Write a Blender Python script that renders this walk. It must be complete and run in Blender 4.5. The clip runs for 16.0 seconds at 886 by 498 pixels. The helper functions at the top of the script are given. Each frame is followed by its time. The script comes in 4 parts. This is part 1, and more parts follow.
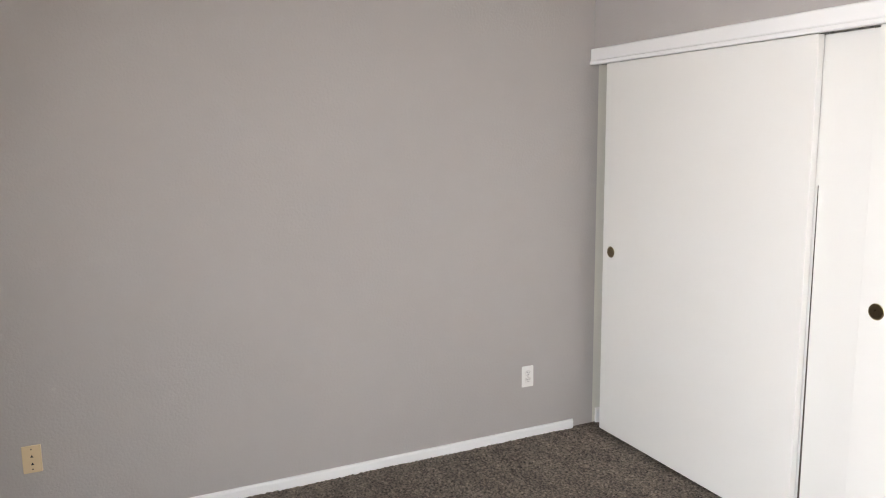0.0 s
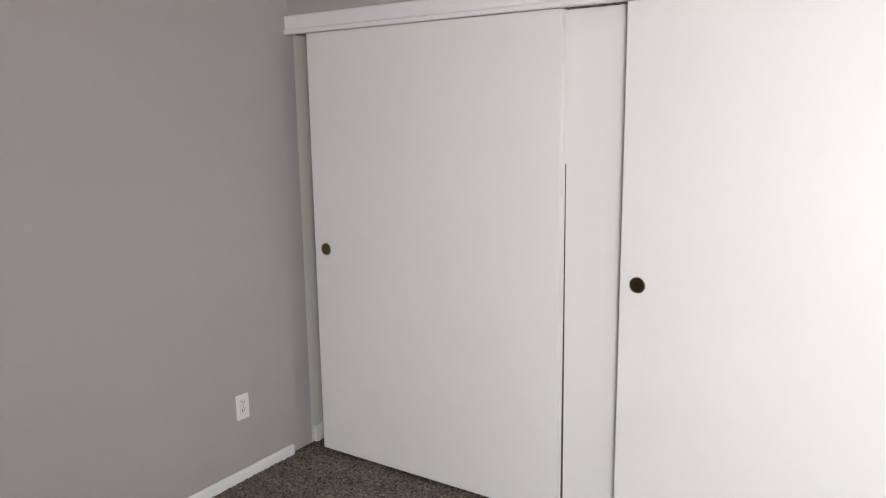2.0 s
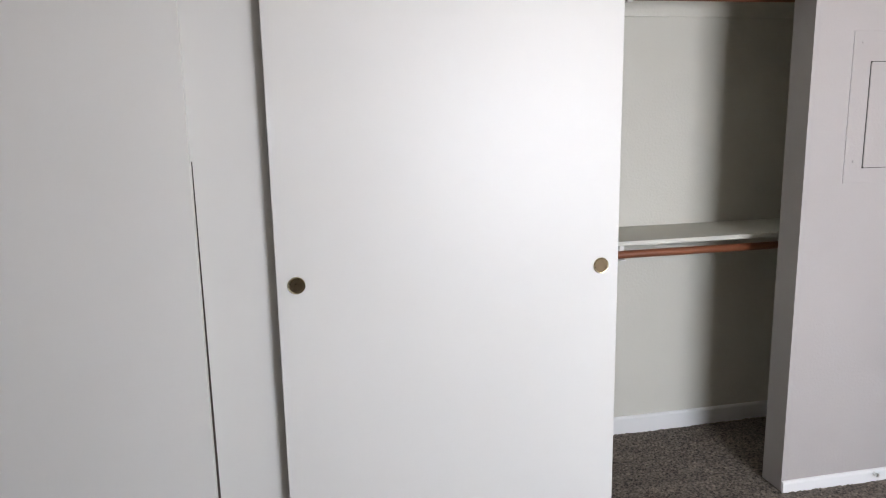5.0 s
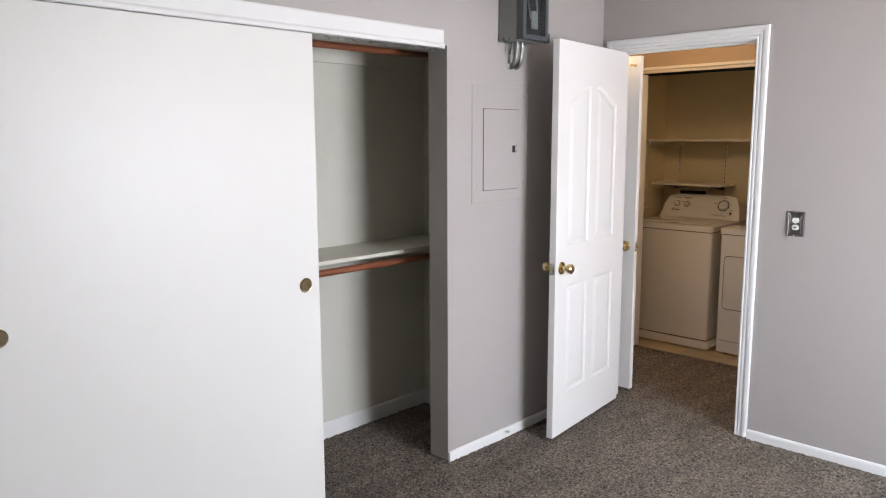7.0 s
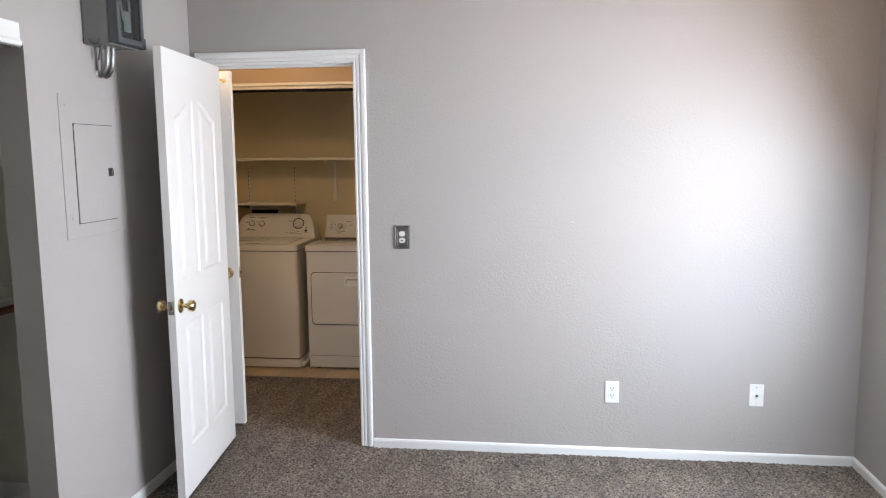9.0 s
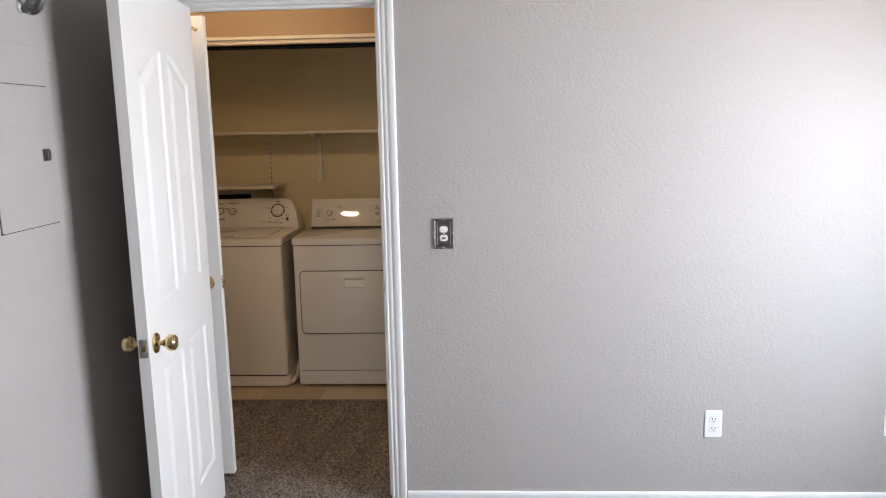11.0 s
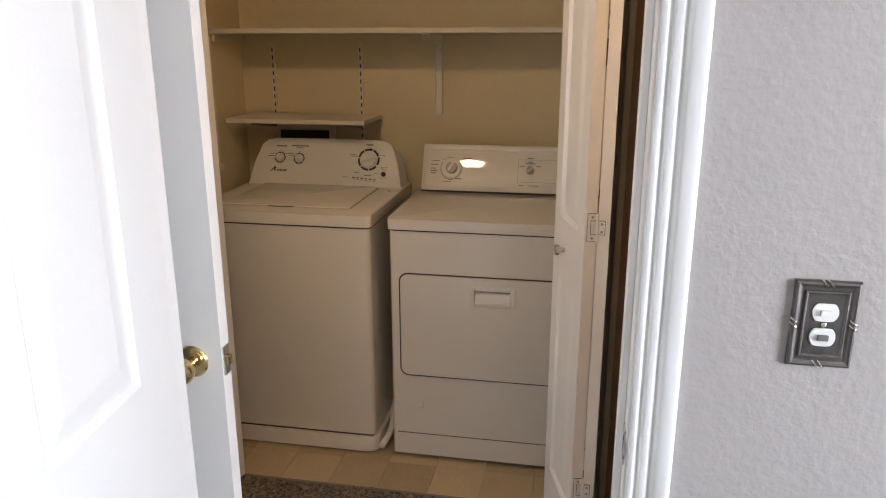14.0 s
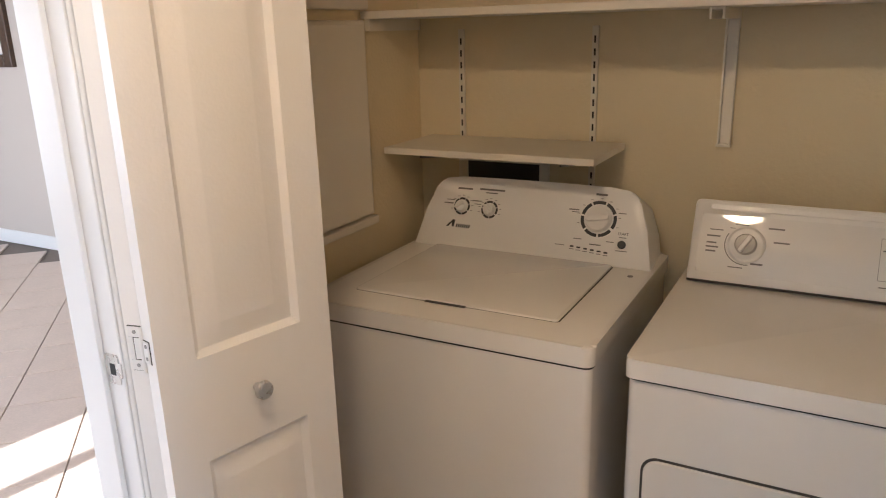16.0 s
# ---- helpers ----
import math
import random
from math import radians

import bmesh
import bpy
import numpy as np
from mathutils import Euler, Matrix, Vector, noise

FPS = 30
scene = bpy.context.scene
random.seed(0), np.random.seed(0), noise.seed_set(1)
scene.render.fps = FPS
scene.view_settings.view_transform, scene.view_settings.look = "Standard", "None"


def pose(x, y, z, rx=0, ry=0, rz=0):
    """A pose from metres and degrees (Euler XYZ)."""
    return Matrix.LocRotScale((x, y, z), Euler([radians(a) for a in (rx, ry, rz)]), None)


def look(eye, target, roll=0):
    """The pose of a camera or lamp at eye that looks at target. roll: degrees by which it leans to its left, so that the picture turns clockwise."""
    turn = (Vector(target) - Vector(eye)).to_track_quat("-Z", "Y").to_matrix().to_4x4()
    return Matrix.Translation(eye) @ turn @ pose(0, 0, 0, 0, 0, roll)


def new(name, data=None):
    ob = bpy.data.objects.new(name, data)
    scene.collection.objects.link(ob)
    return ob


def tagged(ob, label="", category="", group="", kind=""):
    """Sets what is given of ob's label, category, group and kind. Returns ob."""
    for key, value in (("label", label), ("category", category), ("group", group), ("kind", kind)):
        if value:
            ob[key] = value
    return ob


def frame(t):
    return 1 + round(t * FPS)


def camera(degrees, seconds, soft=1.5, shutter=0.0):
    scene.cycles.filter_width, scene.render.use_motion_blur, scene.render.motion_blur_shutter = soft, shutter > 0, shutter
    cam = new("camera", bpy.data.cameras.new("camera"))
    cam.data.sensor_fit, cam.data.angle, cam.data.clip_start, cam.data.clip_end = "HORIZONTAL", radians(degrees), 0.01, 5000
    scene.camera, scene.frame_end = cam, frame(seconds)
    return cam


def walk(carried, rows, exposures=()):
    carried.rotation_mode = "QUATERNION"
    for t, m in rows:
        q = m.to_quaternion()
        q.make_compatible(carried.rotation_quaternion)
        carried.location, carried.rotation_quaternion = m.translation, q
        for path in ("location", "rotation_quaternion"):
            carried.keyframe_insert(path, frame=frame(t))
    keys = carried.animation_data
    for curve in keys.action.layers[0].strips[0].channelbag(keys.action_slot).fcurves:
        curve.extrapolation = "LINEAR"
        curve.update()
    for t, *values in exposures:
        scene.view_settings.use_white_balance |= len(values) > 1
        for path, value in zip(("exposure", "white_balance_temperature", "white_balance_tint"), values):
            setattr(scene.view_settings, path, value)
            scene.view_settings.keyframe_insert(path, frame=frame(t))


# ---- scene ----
cam = camera(61.8, 16.0, soft=1.1)
EXPOSURES = [(0, 1.25, 7100, 14), (0.6, 0.97, 7000, 15), (1.2, 0.62, 6850, 14), (1.6, 0.46, 6900, 14), (2.0, 0.76, 7000, 16), (2.4, 0.72, 6850, 16), (3.0, 0.44, 6800, 17), (3.5, 0.4, 6750, 15), (6, 0.47, 6750, 15), (7, 0.46, 6750, 15), (9, 0.55, 6550, 13), (11.4, 0.46, 6600, 13), (12.5, 0.47, 6500, 13), (13.5, 0.6, 6450, 13), (14.0, 0.74, 6450, 13), (14.5, 0.98, 6550, 14), (15.0, 1.17, 6650, 14), (15.4, 1.2, 7200, 13), (16, 1.22, 5700, 12)]
PATH = [
    (0, (3.264, -2.406, 1.629), (1.473, -1.572, 1.318), -0.7),
    (0.5, (3.083, -2.444, 1.587), (1.442, -1.371, 1.192), -0.2),
    (1, (2.828, -2.42, 1.606), (1.308, -1.182, 1.205), 0.4),
    (1.5, (2.633, -2.465, 1.591), (1.267, -1.048, 1.237), 0.2),
    (2, (2.484, -2.503, 1.592), (1.395, -0.863, 1.242), -0.8),
    (2.5, (2.298, -2.448, 1.574), (1.527, -0.637, 1.224), -1.0),
    (3, (2.199, -2.294, 1.575), (1.644, -0.399, 1.258), -1.5),
    (3.5, (2.115, -2.289, 1.578), (1.812, -0.345, 1.214), -1.8),
    (3.7, (2.119, -2.312, 1.583), (1.853, -0.366, 1.205), -2.2),
    (5.8, (1.209, -2.546, 1.548), (2.116, -0.799, 1.198), 0.4),
    (6, (1.144, -2.573, 1.537), (2.141, -0.874, 1.192), 0.5),
    (6.5, (1.092, -2.51, 1.537), (2.282, -0.933, 1.225), -0.3),
    (7, (1.051, -2.38, 1.572), (2.474, -1.007, 1.275), -0.2),
    (7.5, (0.966, -2.251, 1.562), (2.64, -1.193, 1.281), 0.8),
    (8, (0.872, -2.106, 1.575), (2.717, -1.385, 1.301), 0.8),
    (8.5, (0.947, -1.975, 1.557), (2.879, -1.536, 1.291), 0.3),
    (9, (1.048, -1.811, 1.583), (3.017, -1.565, 1.326), -0.5),
    (11.3, (2.095, -1.171, 1.581), (4.065, -1.082, 1.243), -1.2),
    (11.5, (2.211, -1.113, 1.578), (4.178, -1.017, 1.226), -1.4),
    (12, (2.492, -1.015, 1.55), (4.449, -0.905, 1.155), -1.0),
    (12.5, (2.833, -0.967, 1.55), (4.78, -0.838, 1.109), -0.8),
    (13, (3.208, -0.831, 1.536), (5.139, -0.653, 1.048), -0.5),
    (13.5, (3.537, -0.785, 1.516), (5.451, -0.545, 0.988), -0.6),
    (14, (3.843, -0.793, 1.518), (5.733, -0.436, 0.97), -0.1),
    (14.5, (4.155, -0.705, 1.515), (6.026, -0.268, 0.958), -0.8),
    (15, (4.442, -0.579, 1.509), (6.303, -0.105, 0.95), -1.4),
    (15.5, (4.745, -0.529, 1.503), (6.545, 0.135, 0.94), -1.7),
    (16, (5.003, -0.448, 1.506), (6.686, 0.472, 0.937), -1.6),
]
walk(cam, [(t, look(eye, target, roll)) for t, eye, target, roll in PATH], EXPOSURES)

# ---- light ----
world = bpy.data.worlds.new("sky")
scene.world = world
world.use_nodes = True
wn = world.node_tree.nodes
sky = wn.new("ShaderNodeTexSky")
sky.sky_type, sky.sun_disc = "NISHITA", False
SUN_DIR = Vector((0.80, -0.14, -0.62)).normalized()      # the way the sunlight travels
sky.sun_elevation = math.asin(-SUN_DIR.z)
sky.sun_rotation = math.atan2(-SUN_DIR.x, -SUN_DIR.y)
world.node_tree.links.new(sky.outputs[0], wn["Background"].inputs[0])
wn["Background"].inputs[1].default_value = 0.12

sun = new("sun", bpy.data.lights.new("sun", "SUN"))
sun.data.energy, sun.data.angle, sun.data.color = 4.6, radians(0.5), (1.0, 0.95, 0.88)
sun.matrix_world = look((0, 0, 8), Vector((0, 0, 8)) + SUN_DIR)

WIN = (2.90, 4.10, 0.78, 2.05)                            # bedroom window: x0, x1, z0, z1
# skylight falls in and down through the window, the sunlit ground outside throws a warmer light up
daylight = new("window_daylight", bpy.data.lights.new("window_daylight", "AREA"))
daylight.data.shape, daylight.data.size, daylight.data.size_y = "RECTANGLE", WIN[1] - WIN[0] - 0.1, WIN[3] - WIN[2] - 0.1
daylight.data.energy, daylight.data.color = 76, (0.755, 0.872, 1.0)
daylight.matrix_world = look(((WIN[0] + WIN[1]) / 2, -3.47, (WIN[2] + WIN[3]) / 2), ((WIN[0] + WIN[1]) / 2, 0, (WIN[2] + WIN[3]) / 2 - 1.7))
bounce = new("window_ground_light", bpy.data.lights.new("window_ground_light", "AREA"))
bounce.data.shape, bounce.data.size, bounce.data.size_y = "RECTANGLE", WIN[1] - WIN[0] - 0.1, WIN[3] - WIN[2] - 0.1
bounce.data.energy, bounce.data.color = 15, (1.0, 0.74, 0.52)
bounce.matrix_world = look(((WIN[0] + WIN[1]) / 2, -3.462, (WIN[2] + WIN[3]) / 2), ((WIN[0] + WIN[1]) / 2, 0, (WIN[2] + WIN[3]) / 2 + 4.0))

# fill lamp in an added, unseen side opening, brightens the tiled room's far wall
far_wall_fill = new("tiled_room_fill", bpy.data.lights.new("tiled_room_fill", "AREA"))
far_wall_fill.data.shape, far_wall_fill.data.size, far_wall_fill.data.size_y = "RECTANGLE", 1.9, 1.1
far_wall_fill.data.energy, far_wall_fill.data.color = 45, (0.90, 0.95, 1.0)
far_wall_fill.matrix_world = look((4.31, 4.6, 1.18), (8.0, 4.2, 0.6))

# skylight and the glare of the sunlit ground in the patio opening
glare = new("patio_door_daylight", bpy.data.lights.new("patio_door_daylight", "AREA"))
glare.data.shape, glare.data.size, glare.data.size_y = "RECTANGLE", 1.4, 1.9
glare.data.energy, glare.data.color = 4, (0.97, 0.98, 1.0)
glare.matrix_world = look((4.25, 1.92, 1.05), (8.0, 1.92, 1.05))


# ---- materials ----
def mat(name, base, rough=0.5, metal=0.0, vary=0.06, scale=3.0, bump=0.0, bscale=200.0, fine=0.0, coat=0.0, rvary=0.08):
    """A surface with broad and fine variation of its colour, gloss and relief."""
    m = bpy.data.materials.new(name)
    m.use_nodes = True
    nt = m.node_tree
    n, link = nt.nodes, nt.links.new
    b = n["Principled BSDF"]
    b.inputs["Roughness"].default_value, b.inputs["Metallic"].default_value = rough, metal
    b.inputs["Coat Weight"].default_value = coat
    co = n.new("ShaderNodeTexCoord")
    big = n.new("ShaderNodeTexNoise")
    big.inputs["Scale"].default_value, big.inputs["Detail"].default_value = scale, 5
    link(co.outputs["Object"], big.inputs["Vector"])
    small = n.new("ShaderNodeTexNoise")
    small.inputs["Scale"].default_value, small.inputs["Detail"].default_value = bscale, 3
    link(co.outputs["Object"], small.inputs["Vector"])
    mix = n.new("ShaderNodeMix")
    mix.data_type = "RGBA"
    mix.inputs[6].default_value = (*[c * (1 - vary) for c in base], 1)
    mix.inputs[7].default_value = (*[min(1, c * (1 + vary)) for c in base], 1)
    link(big.outputs["Fac"], mix.inputs[0])
    out = mix.outputs[2]
    if fine:
        mix2 = n.new("ShaderNodeMix")
        mix2.data_type, mix2.blend_type = "RGBA", "MULTIPLY"
        mix2.inputs[0].default_value = 1
        ramp = n.new("ShaderNodeMapRange")
        ramp.inputs["From Min"].default_value, ramp.inputs["From Max"].default_value = 0.3, 0.7
        ramp.inputs["To Min"].default_value, ramp.inputs["To Max"].default_value = 1 - fine, 1 + fine
        link(small.outputs["Fac"], ramp.inputs["Value"])
        link(out, mix2.inputs[6])
        link(ramp.outputs[0], mix2.inputs[7])
        out = mix2.outputs[2]
    link(out, b.inputs["Base Color"])
    rr = n.new("ShaderNodeMapRange")
    rr.inputs["To Min"].default_value, rr.inputs["To Max"].default_value = max(0.02, rough - rvary), min(1, rough + rvary)
    link(big.outputs["Fac"], rr.inputs["Value"])
    link(rr.outputs[0], b.inputs["Roughness"])
    if bump:
        bp = n.new("ShaderNodeBump")
        bp.inputs["Strength"].default_value, bp.inputs["Distance"].default_value = 1.0, bump
        link(small.outputs["Fac"], bp.inputs["Height"])
        link(bp.outputs[0], b.inputs["Normal"])
    return m


def glow(name, color, strength):
    m = bpy.data.materials.new(name)
    m.use_nodes = True
    b = m.node_tree.nodes["Principled BSDF"]
    b.inputs["Base Color"].default_value = (0.9, 0.85, 0.75, 1)
    b.inputs["Emission Color"].default_value, b.inputs["Emission Strength"].default_value = (*color, 1), strength
    return m


def clear(name, tint, rough=0.02):
    m = bpy.data.materials.new(name)
    m.use_nodes = True
    b = m.node_tree.nodes["Principled BSDF"]
    b.inputs["Base Color"].default_value = (*tint, 1)
    b.inputs["Transmission Weight"].default_value, b.inputs["Roughness"].default_value, b.inputs["IOR"].default_value = 1, rough, 1.45
    return m


def wood(name, dark, light, rough=0.4, stretch=(1.5, 30, 30)):
    m = mat(name, light, rough)
    n, link = m.node_tree.nodes, m.node_tree.links.new
    mp = n.new("ShaderNodeMapping")
    mp.inputs["Scale"].default_value = stretch
    gr = n.new("ShaderNodeTexNoise")
    gr.inputs["Scale"].default_value, gr.inputs["Detail"].default_value = 3, 6
    cr = n.new("ShaderNodeMix")
    cr.data_type = "RGBA"
    cr.inputs[6].default_value, cr.inputs[7].default_value = (*dark, 1), (*light, 1)
    link(n["Texture Coordinate"].outputs["Object"], mp.inputs["Vector"])
    link(mp.outputs[0], gr.inputs["Vector"])
    link(gr.outputs["Fac"], cr.inputs[0])
    link(cr.outputs[2], n["Principled BSDF"].inputs["Base Color"])
    return m


WALL = mat("wall_paint_taupe", (0.405, 0.378, 0.36), 0.56, vary=0.035, scale=0.9, bump=0.0015, bscale=84)
CLOSETWHITE = mat("closet_white_paint", (0.62, 0.605, 0.535), 0.6, vary=0.04, scale=1.2, bump=0.0015, bscale=90)
CREAM = mat("hall_cream_paint", (0.68, 0.585, 0.385), 0.55, vary=0.04, scale=1.1, bump=0.0014, bscale=90)
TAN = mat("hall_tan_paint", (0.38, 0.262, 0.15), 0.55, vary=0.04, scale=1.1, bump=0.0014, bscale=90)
CEIL = mat("ceiling_paint", (0.72, 0.70, 0.66), 0.8, vary=0.03, scale=1.0, bump=0.003, bscale=60)
TRIM = mat("trim_gloss_white", (0.78, 0.78, 0.77), 0.32, vary=0.03, scale=4, bump=0.0004, bscale=60)
DOORW = mat("door_white_paint", (0.80, 0.79, 0.77), 0.34, vary=0.025, scale=2, bump=0.0003, bscale=150)
SLIDE = mat("sliding_door_paint", (0.76, 0.75, 0.715), 0.42, vary=0.03, scale=0.8, bump=0.0004, bscale=45)
CARPET = mat("carpet_brown", (0.146, 0.120, 0.098), 0.95, vary=0.14, scale=2.0, bump=0.007, bscale=95, fine=0.85)
n, link = CARPET.node_tree.nodes, CARPET.node_tree.links.new
prev = n["Principled BSDF"].inputs["Base Color"].links[0].from_socket
for sc, lo, hi, amount, stretch in ((3.0, 0.38, 0.62, 0.15, (1, 3.2, 1)), (70.0, 0.35, 0.65, 0.22, (1, 1, 1))):
    mp = n.new("ShaderNodeMapping")
    mp.inputs["Scale"].default_value, mp.inputs["Rotation"].default_value = stretch, (0, 0, 0.6)
    tx, rg, mx = n.new("ShaderNodeTexNoise"), n.new("ShaderNodeMapRange"), n.new("ShaderNodeMix")
    tx.inputs["Scale"].default_value, tx.inputs["Detail"].default_value = sc, 4
    for key, value in (("From Min", lo), ("From Max", hi), ("To Min", 1 - amount), ("To Max", 1 + amount)):
        rg.inputs[key].default_value = value
    mx.data_type, mx.blend_type = "RGBA", "MULTIPLY"
    mx.inputs[0].default_value = 1
    link(n["Texture Coordinate"].outputs["Object"], mp.inputs["Vector"])
    link(mp.outputs[0], tx.inputs["Vector"]), link(tx.outputs["Fac"], rg.inputs["Value"])
    link(prev, mx.inputs[6]), link(rg.outputs[0], mx.inputs[7])
    prev = mx.outputs[2]
link(prev, n["Principled BSDF"].inputs["Base Color"])
BRASS = mat("polished_brass", (0.70, 0.56, 0.31), 0.18, 1.0, vary=0.08, scale=30, rvary=0.05)
STEEL = mat("satin_steel", (0.62, 0.61, 0.59), 0.28, 1.0, vary=0.08, scale=40)
PEWTER = mat("dark_pewter", (0.17, 0.158, 0.15), 0.45, 1.0, vary=0.25, scale=60, bump=0.0005, bscale=400)
CONDUIT = mat("dull_conduit_metal", (0.34, 0.34, 0.33), 0.42, 1.0, vary=0.15, scale=60)
PLASTIC = mat("white_plastic", (0.80, 0.79, 0.76), 0.35, vary=0.02, scale=20)
IVORY = mat("almond_plastic", (0.66, 0.52, 0.32), 0.4, vary=0.03, scale=20)
DARK = mat("dark_slot", (0.02, 0.02, 0.02), 0.7, vary=0.2, scale=20)
ENAMEL = mat("white_enamel", (0.74, 0.71, 0.66), 0.11, vary=0.02, scale=3, coat=0.3, rvary=0.05)
CONSOLE = mat("console_plastic", (0.76, 0.74, 0.70), 0.3, vary=0.02, scale=6, rvary=0.05)
GREYPRINT = mat("grey_print", (0.16, 0.15, 0.14), 0.5, vary=0.05, scale=40)
BLACKPRINT = mat("black_print", (0.025, 0.025, 0.028), 0.4, vary=0.1, scale=40)
AGED = mat("aged_pewter", (0.55, 0.54, 0.52), 0.25, 1.0, vary=0.2, scale=80)
BRACKET = mat("bracket_enamel", (0.76, 0.72, 0.62), 0.3, vary=0.06, scale=12)
FASCIA = mat("glossy_fascia", (0.76, 0.74, 0.70), 0.04, vary=0.02, scale=6, rvary=0.015)
GASKET = mat("dark_seam", (0.05, 0.045, 0.04), 0.8, vary=0.2, scale=30)
RODWOOD = wood("red_brown_rod_wood", (0.12, 0.035, 0.015), (0.30, 0.10, 0.045), 0.35)
METERGREY = mat("grey_metal_enamel", (0.21, 0.215, 0.21), 0.45, 0.2, vary=0.08, scale=12, bump=0.0004, bscale=300)
METERDARK = mat("dark_grey_plastic", (0.07, 0.08, 0.085), 0.35, vary=0.1, scale=12)
SMOKE = clear("smoked_clear_plastic", (0.55, 0.60, 0.62), 0.05)
GLASS = clear("window_glass", (0.97, 0.98, 0.98), 0.0)
BLACKROD = mat("black_rod_metal", (0.02, 0.02, 0.022), 0.35, 0.6, vary=0.2, scale=20)
VINYL = mat("beige_vinyl_tile", (0.46, 0.36, 0.225), 0.4, vary=0.12, scale=9, bump=0.0004, bscale=120, fine=0.06)
n, link = VINYL.node_tree.nodes, VINYL.node_tree.links.new
prev = n["Principled BSDF"].inputs["Base Color"].links[0].from_socket
info, rg, mx = n.new("ShaderNodeObjectInfo"), n.new("ShaderNodeMapRange"), n.new("ShaderNodeMix")
rg.inputs["To Min"].default_value, rg.inputs["To Max"].default_value = 0.78, 1.14
mx.data_type, mx.blend_type = "RGBA", "MULTIPLY"
mx.inputs[0].default_value = 1
link(info.outputs["Random"], rg.inputs["Value"]), link(prev, mx.inputs[6]), link(rg.outputs[0], mx.inputs[7])
link(mx.outputs[2], n["Principled BSDF"].inputs["Base Color"])
GROUT = mat("grout", (0.20, 0.17, 0.15), 0.9, vary=0.15, scale=30, bump=0.001, bscale=300)
TILE = mat("floor_tile_ceramic", (0.64, 0.53, 0.45), 0.3, vary=0.10, scale=5, bump=0.0004, bscale=90, fine=0.05)
GROUND = mat("dry_ground", (0.30, 0.25, 0.19), 0.95, vary=0.3, scale=0.6, bump=0.02, bscale=8, fine=0.2)
DARKWOOD = wood("dark_frame_wood", (0.03, 0.016, 0.01), (0.10, 0.055, 0.03), 0.35)
SHELFW = mat("shelf_paint", (0.70, 0.65, 0.54), 0.45, vary=0.04, scale=4, bump=0.0003, bscale=120)
LAMPGLASS = glow("warm_lamp_glass", (1.0, 0.71, 0.42), 56.0)
BULB = glow("amber_globe_glass", (1.0, 0.56, 0.21), 60.0)
PALE = mat("pale_room_paint", (0.52, 0.465, 0.415), 0.55, vary=0.04, scale=1.1, bump=0.001, bscale=90)
KNOBGREY = mat("warm_grey_knob", (0.40, 0.37, 0.33), 0.3, vary=0.05, scale=40)


# ---- building helpers ----
def part(name, bm, material, parent=None, label="", smooth=False):
    """One bmesh as one mesh object, under a thing or a part."""
    me = bpy.data.meshes.new(name)
    bmesh.ops.recalc_face_normals(bm, faces=bm.faces)
    bm.to_mesh(me)
    bm.free()
    if smooth:
        me.polygons.foreach_set("use_smooth", [True] * len(me.polygons))
        me.set_sharp_from_angle(angle=radians(24))
    me.materials.append(material)
    ob = new(name, me)
    if parent:
        ob.parent = parent
    if label:
        ob["label"] = label
    return ob


def thing(name, m, label, category, group="", kind=""):
    e = new(name)
    e.empty_display_size = 0.1
    e.matrix_world = m
    return tagged(e, label, category, group, kind)


def box(bm, x0, x1, y0, y1, z0, z1, bev=0.0, seg=2):
    vs = bmesh.ops.create_cube(bm, size=1)["verts"]
    for v in vs:
        v.co = Vector((x0 + (v.co.x + 0.5) * (x1 - x0), y0 + (v.co.y + 0.5) * (y1 - y0), z0 + (v.co.z + 0.5) * (z1 - z0)))
    if bev:
        es = list({e for v in vs for e in v.link_edges})
        bmesh.ops.bevel(bm, geom=es, offset=bev, segments=seg, affect="EDGES", profile=0.5)


def one_box(*a, **k):
    bm = bmesh.new()
    box(bm, *a, **k)
    return bm


def rod(bm, p0, p1, r, seg=20, r2=None):
    p0, p1 = Vector(p0), Vector(p1)
    d = p1 - p0
    m = Matrix.Translation((p0 + p1) / 2) @ d.to_track_quat("Z", "Y").to_matrix().to_4x4()
    bmesh.ops.create_cone(bm, cap_ends=True, segments=seg, radius1=r, radius2=r if r2 is None else r2, depth=d.length, matrix=m)


def lathe(bm, profile, origin, axis, seg=28):
    """Turns (radius, height) pairs about an axis."""
    m = Matrix.Translation(origin) @ Vector(axis).to_track_quat("Z", "Y").to_matrix().to_4x4()
    rings = []
    for r, h in profile:
        rings.append([bm.verts.new(m @ Vector((max(r, 1e-5) * math.cos(2 * math.pi * i / seg), max(r, 1e-5) * math.sin(2 * math.pi * i / seg), h))) for i in range(seg)])
    for a, b in zip(rings, rings[1:]):
        for i in range(seg):
            bm.faces.new((a[i], a[(i + 1) % seg], b[(i + 1) % seg], b[i]))
    bm.faces.new(rings[0][::-1])
    bm.faces.new(rings[-1])


def prism(bm, outline, place, depth0, depth1, bev=0.0):
    """A flat outline of (u, v) pairs, made solid between two depths; place(u, v, d) gives the point."""
    a = [bm.verts.new(place(u, v, depth0)) for u, v in outline]
    b = [bm.verts.new(place(u, v, depth1)) for u, v in outline]
    n = len(a)
    bm.faces.new(a[::-1])
    top = bm.faces.new(b)
    for i in range(n):
        bm.faces.new((a[i], a[(i + 1) % n], b[(i + 1) % n], b[i]))
    if bev:
        bmesh.ops.bevel(bm, geom=list(top.edges), offset=bev, segments=2, affect="EDGES", profile=0.5)


